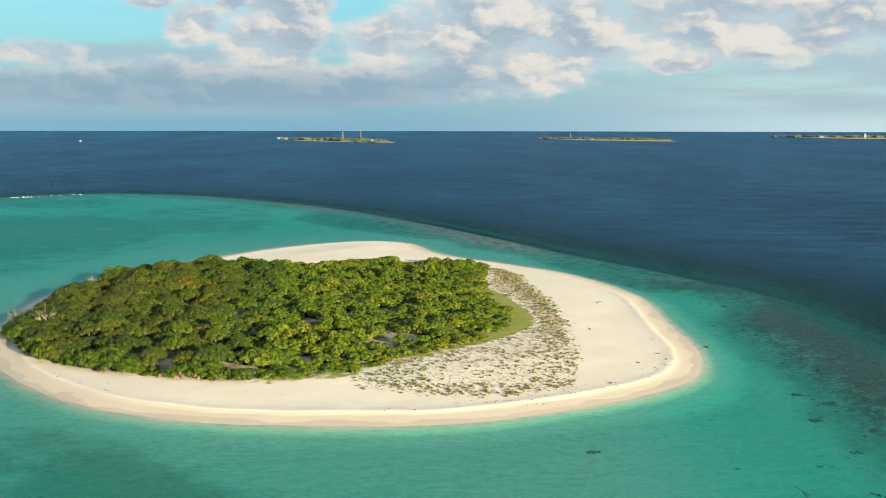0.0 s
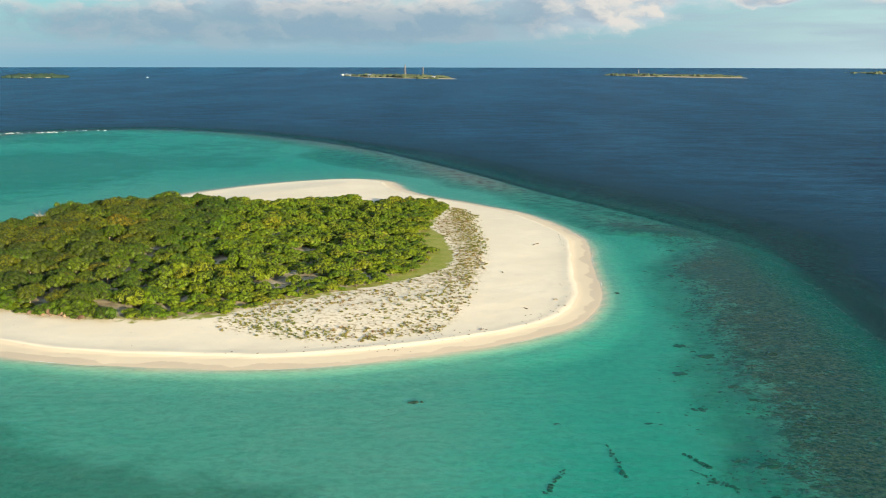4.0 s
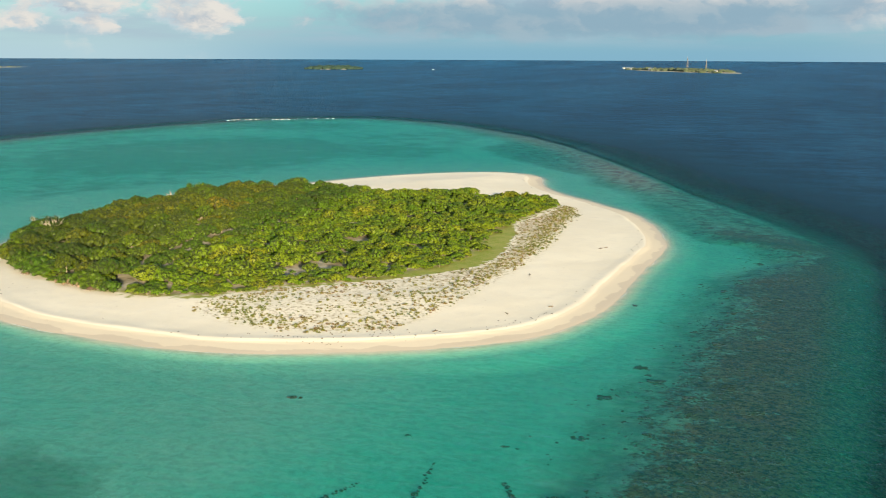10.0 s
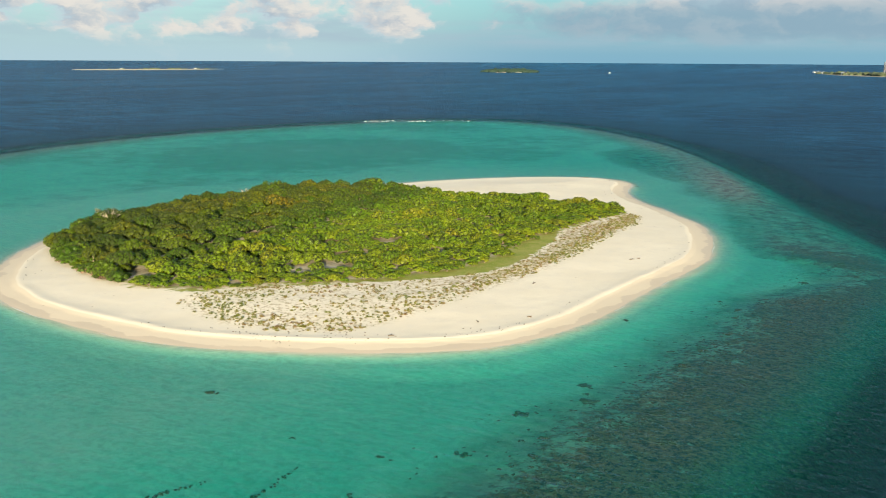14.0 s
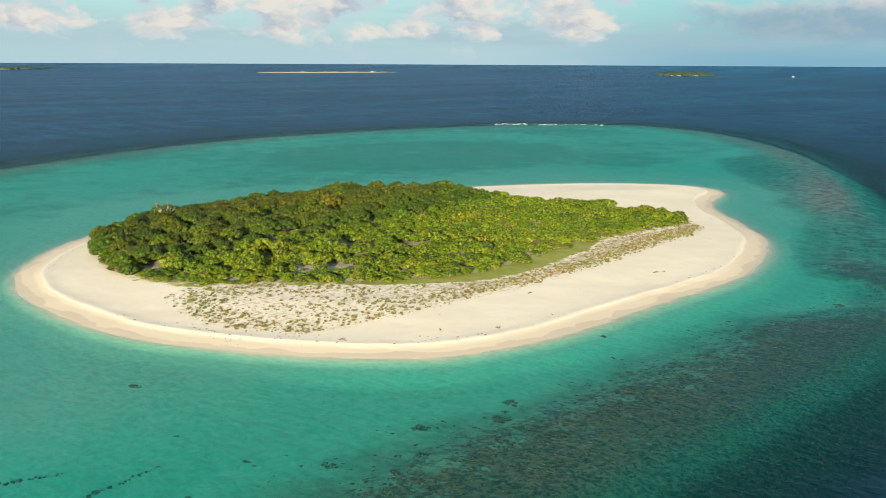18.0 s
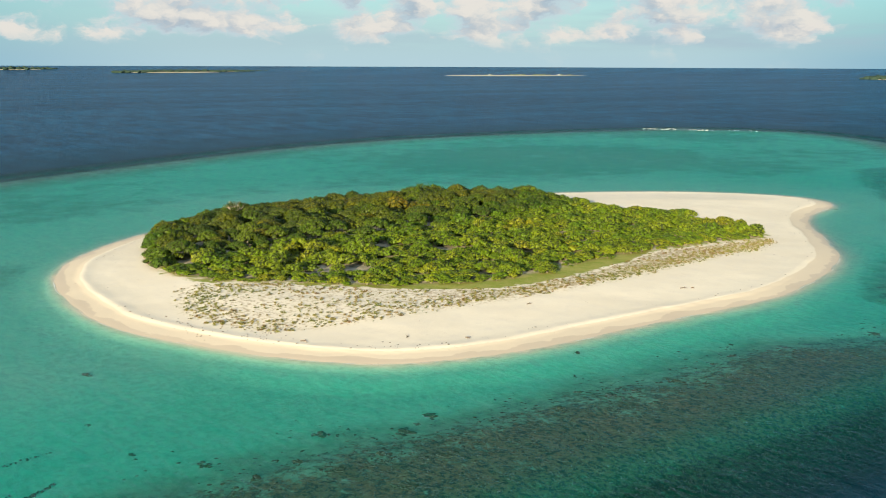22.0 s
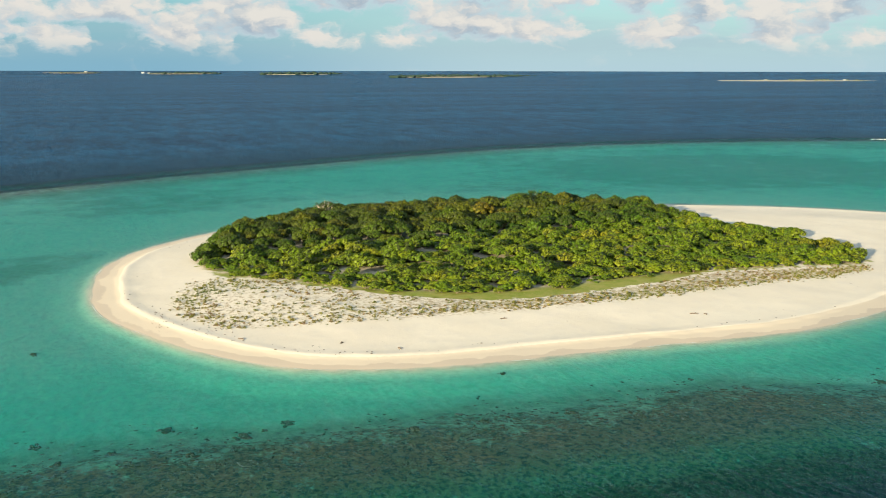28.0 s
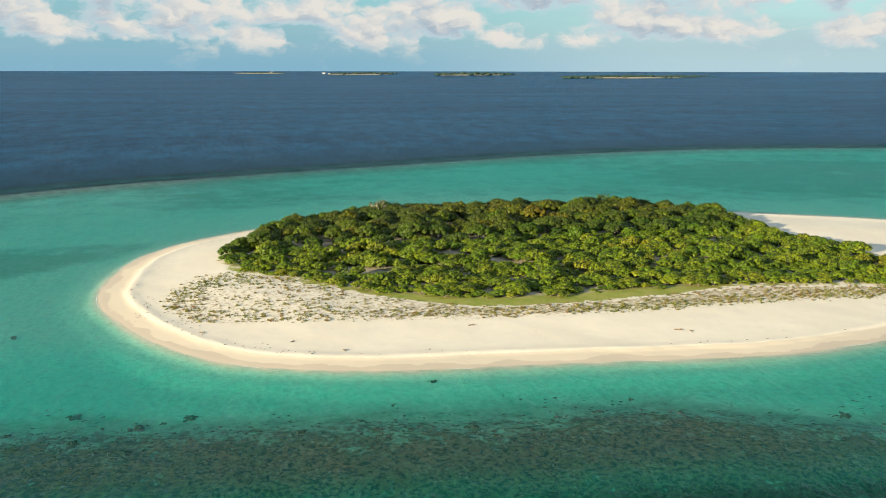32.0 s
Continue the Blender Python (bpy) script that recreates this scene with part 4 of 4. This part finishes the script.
def coral_head(x, y, size, wide=1.0):
    """A knobbly dome of several lobes on the bed."""
    parts = []
    for k in range(11):
        v, f = lump(crng, 1, 0.45, 0.35)
        a, q = crng.uniform(0, 6.28), crng.uniform(0, 0.85)
        parts.append((v * crng.uniform(0.26, 0.58) * (1.1 - 0.5 * q) + [q * math.cos(a) * wide, q * math.sin(a), 0.03], f))
    v, f = join(parts)
    o = tagged(new("coral_colony", mesh_from("coral_colony", v, f, [M_CORAL])), "dark brown coral colony under clear shallow water", "coral", "coral colonies on the reef flat")
    o.matrix_basis = pose(x, y, height_at(x, y) - 0.05, 0, 0, crng.uniform(-25, 25)) @ Matrix.Diagonal((size, size, min(size, 1.0), 1))
    return o


for x, y, s, w in ((71.5, 192, 1.5, 1.5), (75.6, 185, 1.9, 1.6), (82.3, 169.5, 1.4, 1.1), (62.6, 229.7, 0.9, 1.5), (78.7, 253, 1.2, 1.4), (82.2, 208, 1.4, 1.3), (76.8, 217, 0.9, 1.2), (68.6, 174.4, 1.5, 1.4),
                   (68.5, 156.6, 1.0, 1.5), (76, 167, 1.1, 1.1), (24, 154, 1.1, 1.7), (91.8, 174.7, 1.5, 1.2), (75, 135, 2.2, 1.6), (71, 137, 1.2, 1.5), (80, 246, 0.9, 1.2), (82.7, 233, 1.3, 1.3),
                   (66, 130, 0.7, 2.0), (72.7, 125, 1.1, 1.2), (76.5, 134, 1.0, 1.2), (81, 177, 1.0, 1.3), (73, 188, 0.8, 1.0), (86, 184, 2.4, 1.5), (46, 148, 0.6, 1.4), (60, 150, 0.6, 1.6), (84, 290, 1.5, 1.3)):
    coral_head(x, y, s, w)
cand = np.stack([crng.uniform(58, 118, 30000), crng.uniform(95, 330, 30000)], 1)
cover = reef_flat(cand)[0] * (inside_distance(cand, SHORE) < -9) * (inside_distance(cand, REEF) > 2)
clumped = 0.5 + 0.5 * wobble(cand, 4.5, 8)
cand = cand[crng.uniform(size=len(cand)) < np.clip(0.03 + cover, 0, 0.7) * (0.05 + 1.1 * clumped ** 2) * (cover > 0.004)]
for x, y in cand[:120]:
    coral_head(x, y, 0.3 + 0.9 * crng.uniform() ** 2.2, crng.uniform(0.9, 1.6))
third = 120 + (len(cand) - 120) * 2 // 3
rest, pale_rest = cand[120:third], cand[third:]
strew("coral_patches", [lump(crng, 1, 0.4, 0.3) for _ in range(6)], pale_rest, bed(pale_rest)[0] - 0.03, 0.1, 0.42, M_PALECORAL, "golden brown coral tufts between darker coral lumps", "coral", crng, squash=0.55)
strew("coral_rubble", [lump(crng, 1, 0.5, 0.3) for _ in range(6)], rest, bed(rest)[0] - 0.03, 0.12, 0.5, M_CORAL, "coral lumps and rubble scattered over the reef flat", "coral", crng, squash=0.55)
for a, b in (((43.9, 123.9), (46.4, 131.6)), ((54.4, 130.4), (52.8, 141.9)), ((68.7, 128.0), (63.4, 133.7)), ((44.2, 118.5), (46.6, 121.8)), ((66.2, 134.5), (63.1, 139.2))):
    a, b = np.array(a, float), np.array(b, float)
    parts = []
    for t in np.linspace(0, 1, 26):
        v, f = lump(crng, 1, 0.5, 0.3)
        parts.append((v * crng.uniform(0.16, 0.42) * (1.15 - 0.6 * t) + [*(crng.normal(0, 0.18, 2) + (b - a) * t), 0.05], f))
    v, f = join(parts)
    o = tagged(new("coral_ridge", mesh_from("coral_ridge", v, f, [M_CORAL])), "thin dark ridge of coral rubble on pale lagoon sand", "coral", "rubble ridges in the lagoon")
    o.matrix_basis = pose(*a, height_at(*((a + b) / 2)))

# ---- foam: surf on the far rim, swash on the beach ----
frng = np.random.default_rng(8)
p = []
for a, b, n, w in (((-352, 684), (-330, 704), 24, 1.0), ((-324, 707), (-304, 716), 16, 0.9), ((-340, 705), (-280, 742), 12, 1.2)):
    t = frng.uniform(0, 1, n)[:, None]
    p.append(np.array(a) * (1 - t) + np.array(b) * t + frng.normal(0, w, (n, 2)))
p = np.concatenate(p)
strew("surf", [lump(frng, 1, 0.25, 0.35) for _ in range(4)], p, np.full(len(p), 0.02), 0.4, 1.6, M_FOAM, "white surf breaking on the outer reef rim", "surf", frng)


def swash():
    """Broken thin lines of foam just above the water's edge."""
    line = spline(SHORE[::4], 12)
    z, s = bed(line)[:2]
    d = np.roll(line, -1, 0) - np.roll(line, 1, 0)
    nr = np.stack([-d[:, 1], d[:, 0]], 1) / np.linalg.norm(d, axis=1, keepdims=True)
    mid = line - nr * s[:, None]
    for _ in range(2):
        mid = mid - nr * bed(mid)[1][:, None]
    w = np.clip(0.02 + 0.16 * wobble(mid, 5, 4) + 0.12 * wobble(mid, 1.7, 2), 0, 0.3)
    a, b = mid - nr * 0.12, mid - nr * (0.12 + w)[:, None]
    n = len(mid)
    zz = np.full(n, 0.03)
    v = np.concatenate([np.column_stack([a, zz]), np.column_stack([b, zz])])
    i = np.arange(n)
    f = np.stack([i, (i + 1) % n, (i + 1) % n + n, i + n], 1)
    f = f[(w > 0.03)[i] & (w > 0.03)[(i + 1) % n]]
    tagged(new("swash_foam", mesh_from("swash_foam", v, f, [M_FOAM])), "thin broken line of white foam at the water's edge", "foam", kind="stuff")


swash()

# ---- far islands ----
irng = np.random.default_rng(77)


def box(w, d, h, x=0.0, y=0.0, z=0.0):
    v = np.array([(sx, sy, sz) for sz in (0, 1) for sy in (-0.5, 0.5) for sx in (-0.5, 0.5)]) * [w, d, h] + [x, y, z]
    return v, np.array([[0, 2, 3, 1], [4, 5, 7, 6], [0, 1, 5, 4], [1, 3, 7, 5], [3, 2, 6, 7], [2, 0, 4, 6]])


def far_island(tips, wide, height, woods, span, label, clumps=170, bare=0.0, sand=1.0):
    """An island between two tips: low sand and a wood of many crowns. Sizes are true; it is set on the drawn-in sea."""
    (ax, ay), (bx, by) = tips
    x, y, z, k = far_place((ax + bx) / 2, (ay + by) / 2)
    half = math.hypot(bx - ax, by - ay) / 2
    ob = tagged(new("island"), label, "island", "islands on the horizon")
    ob.matrix_basis = pose(x, y, z, 0, 0, math.degrees(math.atan2(by - ay, bx - ax))) @ Matrix.Diagonal((k, k, k, 1))
    a = np.arange(72) * 2 * np.pi / 72
    V = [[0, 0, 2.2]]
    for q, h in ((0.5, 2.0), (0.9, 1.6), (1.0, -2.5)):
        e = 1 + 0.06 * np.sin(3 * a + ax) + 0.04 * np.sin(7 * a)
        V += np.stack([sand * half * q * np.sign(np.cos(a)) * np.abs(np.cos(a)) ** 1.15, sand * wide * q * e * np.sin(a), np.full(72, h)], 1).tolist()
    F = [[0, 1 + i, 1 + (i + 1) % 72] for i in range(72)]
    Q = [[1 + r * 72 + i, 1 + (r + 1) * 72 + i, 1 + (r + 1) * 72 + (i + 1) % 72, 1 + r * 72 + (i + 1) % 72] for r in range(2) for i in range(72)]
    child("beach", mesh_from("island_beach", np.array(V), [np.array(F), np.array(Q)], [M_FARSAND], smooth_faces=True), ob)
    parts = []
    for _ in range(clumps):
        u, w = irng.uniform(span[0], span[1]), irng.uniform(-1, 1)
        if irng.uniform() < bare * (0.5 + 0.5 * math.sin(u * 17 + ax)):
            continue
        edge = max(0.15, 1 - abs(2 * (u - span[0]) / (span[1] - span[0]) - 1) ** 3)
        r = irng.uniform(0.5, 1.0) * height * 0.85
        v, f = lump(irng, 1, 0.8, 0.22)
        parts.append((v * r * [1.5, 1.5, 1] + [half * u, wide * 0.78 * w * math.sqrt(max(0.05, 1 - u * u)), height * 0.45 * edge * irng.uniform(0.5, 1.15)], f))
    v, f = join(parts)
    tagged(child("canopy", mesh_from("island_canopy", v, f, [woods]), ob), kind="stuff")
    return ob


def on_island(ob, name, meshes, x, y):
    """A building or mast on a far island, as a part with its own pieces."""
    top = None
    for nm, (v, f), mat in meshes:
        me = mesh_from(nm, v + [x, y, 1.5], f, [mat])
        top = child(nm, me, ob) if top is None else (child(nm, me, top) and top)


def house(w, d, h, roof=M_WHITE):
    r = np.array([(-w * 0.55, -d * 0.6, h), (w * 0.55, -d * 0.6, h), (w * 0.55, d * 0.6, h), (-w * 0.55, d * 0.6, h), (-w * 0.5, 0, h * 1.45), (w * 0.5, 0, h * 1.45)])
    return [("house", box(w, d, h), M_WHITE), ("roof", (r, np.array([[0, 1, 5, 4], [2, 3, 4, 5], [0, 4, 3, 3], [1, 2, 5, 5]])[:2]), roof)]


def mast(h, w):
    """A lattice tower: four legs and cross braces."""
    parts = [tube([(sx * w, sy * w, 0), (sx * w * 0.3, sy * w * 0.3, h)], [0.5, 0.35], 4) for sx in (-1, 1) for sy in (-1, 1)]
    for i in range(6):
        q0, q1 = 1 - 0.7 * i / 6, 1 - 0.7 * (i + 1) / 6
        for s in (-1, 1):
            parts.append(tube([(-w * q0, s * w * q0, h * i / 6), (w * q1, s * w * q1, h * (i + 1) / 6)], [0.3, 0.3], 3))
            parts.append(tube([(s * w * q0, -w * q0, h * i / 6), (s * w * q1, w * q1, h * (i + 1) / 6)], [0.3, 0.3], 3))
    return [("mast", join(parts), M_STEEL), ("antenna", tube([(0, 0, h), (0, 0, h * 1.12)], [0.5, 0.2], 5), M_STEEL)]


isle = far_island(((-735, 4120), (-180, 3300)), 95, 13, M_FARGREEN, (-0.62, 0.82), "inhabited green island with a pale beach and two masts", 190)
on_island(isle, "mast", mast(46, 3.0), 130, -10)
on_island(isle, "mast", mast(38, 2.4), 232, 10)
for x, y, w, h in ((-60, -62, 26, 7), (-395, -30, 16, 6), (-372, -22, 12, 7), (-350, -30, 18, 5), (-330, -20, 14, 6), (-306, -36, 16, 5), (-418, -14, 14, 5), (395, -34, 18, 6), (-430, -4, 10, 4)):
    on_island(isle, "house", house(w, 11, h), x, y)
isle = far_island(((280, 4560), (905, 3885)), 85, 12, M_FARGREEN, (-0.6, 0.93), "low wooded island with a pale sandbar at one end", 180)
on_island(isle, "mast", mast(26, 1.6), -90, 0)
isle = far_island(((1640, 5530), (2620, 4760)), 90, 15, M_FARGREEN, (-0.8, 0.9), "long low wooded island with a white tower", 190)
on_island(isle, "house", house(8, 8, 15), 60, -60)
on_island(isle, "house", house(16, 10, 6), -160, -70)
far_island(((-1795, 3335), (-1590, 3400)), 70, 15, M_FARDARK, (-0.93, 0.93), "small round dark wooded island with no beach", 110, 0.0, 0.86)
isle = far_island(((-3160, 2480), (-2890, 3110)), 70, 7, M_FARGREEN, (-0.55, 0.75), "pale sandy island with thin patchy scrub", 90, 0.9)
for y in (-120, 20, 190):
    on_island(isle, "house", house(9, 7, 3), y, 50)
far_island(((-4800, 1620), (-4780, 2470)), 90, 13, M_FARDARK, (-0.97, 0.97), "long flat dark wooded island", 240, 0.0, 0.9)
far_island(((-6820, 1215), (-6770, 1865)), 80, 17, M_FARDARK, (-0.85, 0.95), "far wooded island with an uneven treeline", 150, 0.3, 0.85)
isle = far_island(((-7500, 480), (-7480, 1095)), 80, 14, M_FARDARK, (-0.75, 0.95), "far wooded island with white houses at one end", 150, 0.0, 0.9)
on_island(isle, "house", house(22, 12, 7), -285, 40)
on_island(isle, "house", house(16, 10, 5), -240, 40)
isle = far_island(((-8700, -300), (-8650, 230)), 80, 9, M_FARDARK, (-0.6, 0.95), "far low island with a bright white building", 100, 0.4)
on_island(isle, "house", house(24, 14, 8), 130, 40)


def boat():
    """A small white motor boat with a cabin."""
    ob = tagged(new("boat"), "small white motor boat lying on the open sea", "boat")
    n = 9
    V = []
    for i in range(n):
        t = i / (n - 1)
        w = 1.5 * (1 - max(0, (t - 0.5) / 0.5) ** 2) ** 0.5 + 0.02
        for q, h in ((0.0, -0.5), (0.75, -0.2), (1.0, 1.1 + 0.6 * t * t)):
            V.append((-5 + 10 * t, w * q, h))
        for q, h in ((1.0, 1.1 + 0.6 * t * t), (0.75, -0.2)):
            V.append((-5 + 10 * t, -w * q, h))
    F = [[i * 5 + k, (i + 1) * 5 + k, (i + 1) * 5 + (k + 1) % 5, i * 5 + (k + 1) % 5] for i in range(n - 1) for k in range(5)]
    child("hull", mesh_from("boat_hull", np.array(V), np.array(F), [M_WHITE], smooth_faces=True), ob)
    child("cabin", mesh_from("boat_cabin", *box(3.6, 2.1, 1.7, -0.6, 0, 1.2), [M_WHITE]), ob)
    child("canopy", mesh_from("boat_canopy", *box(4.6, 2.5, 0.18, -0.9, 0, 2.9), [M_WHITE]), ob)
    return ob


b = boat()
x, y, z, k = far_place(-1310, 3450)
b.matrix_basis = pose(x, y, z + 0.1, 0, 0, 25) @ Matrix.Diagonal((k, k, k, 1))
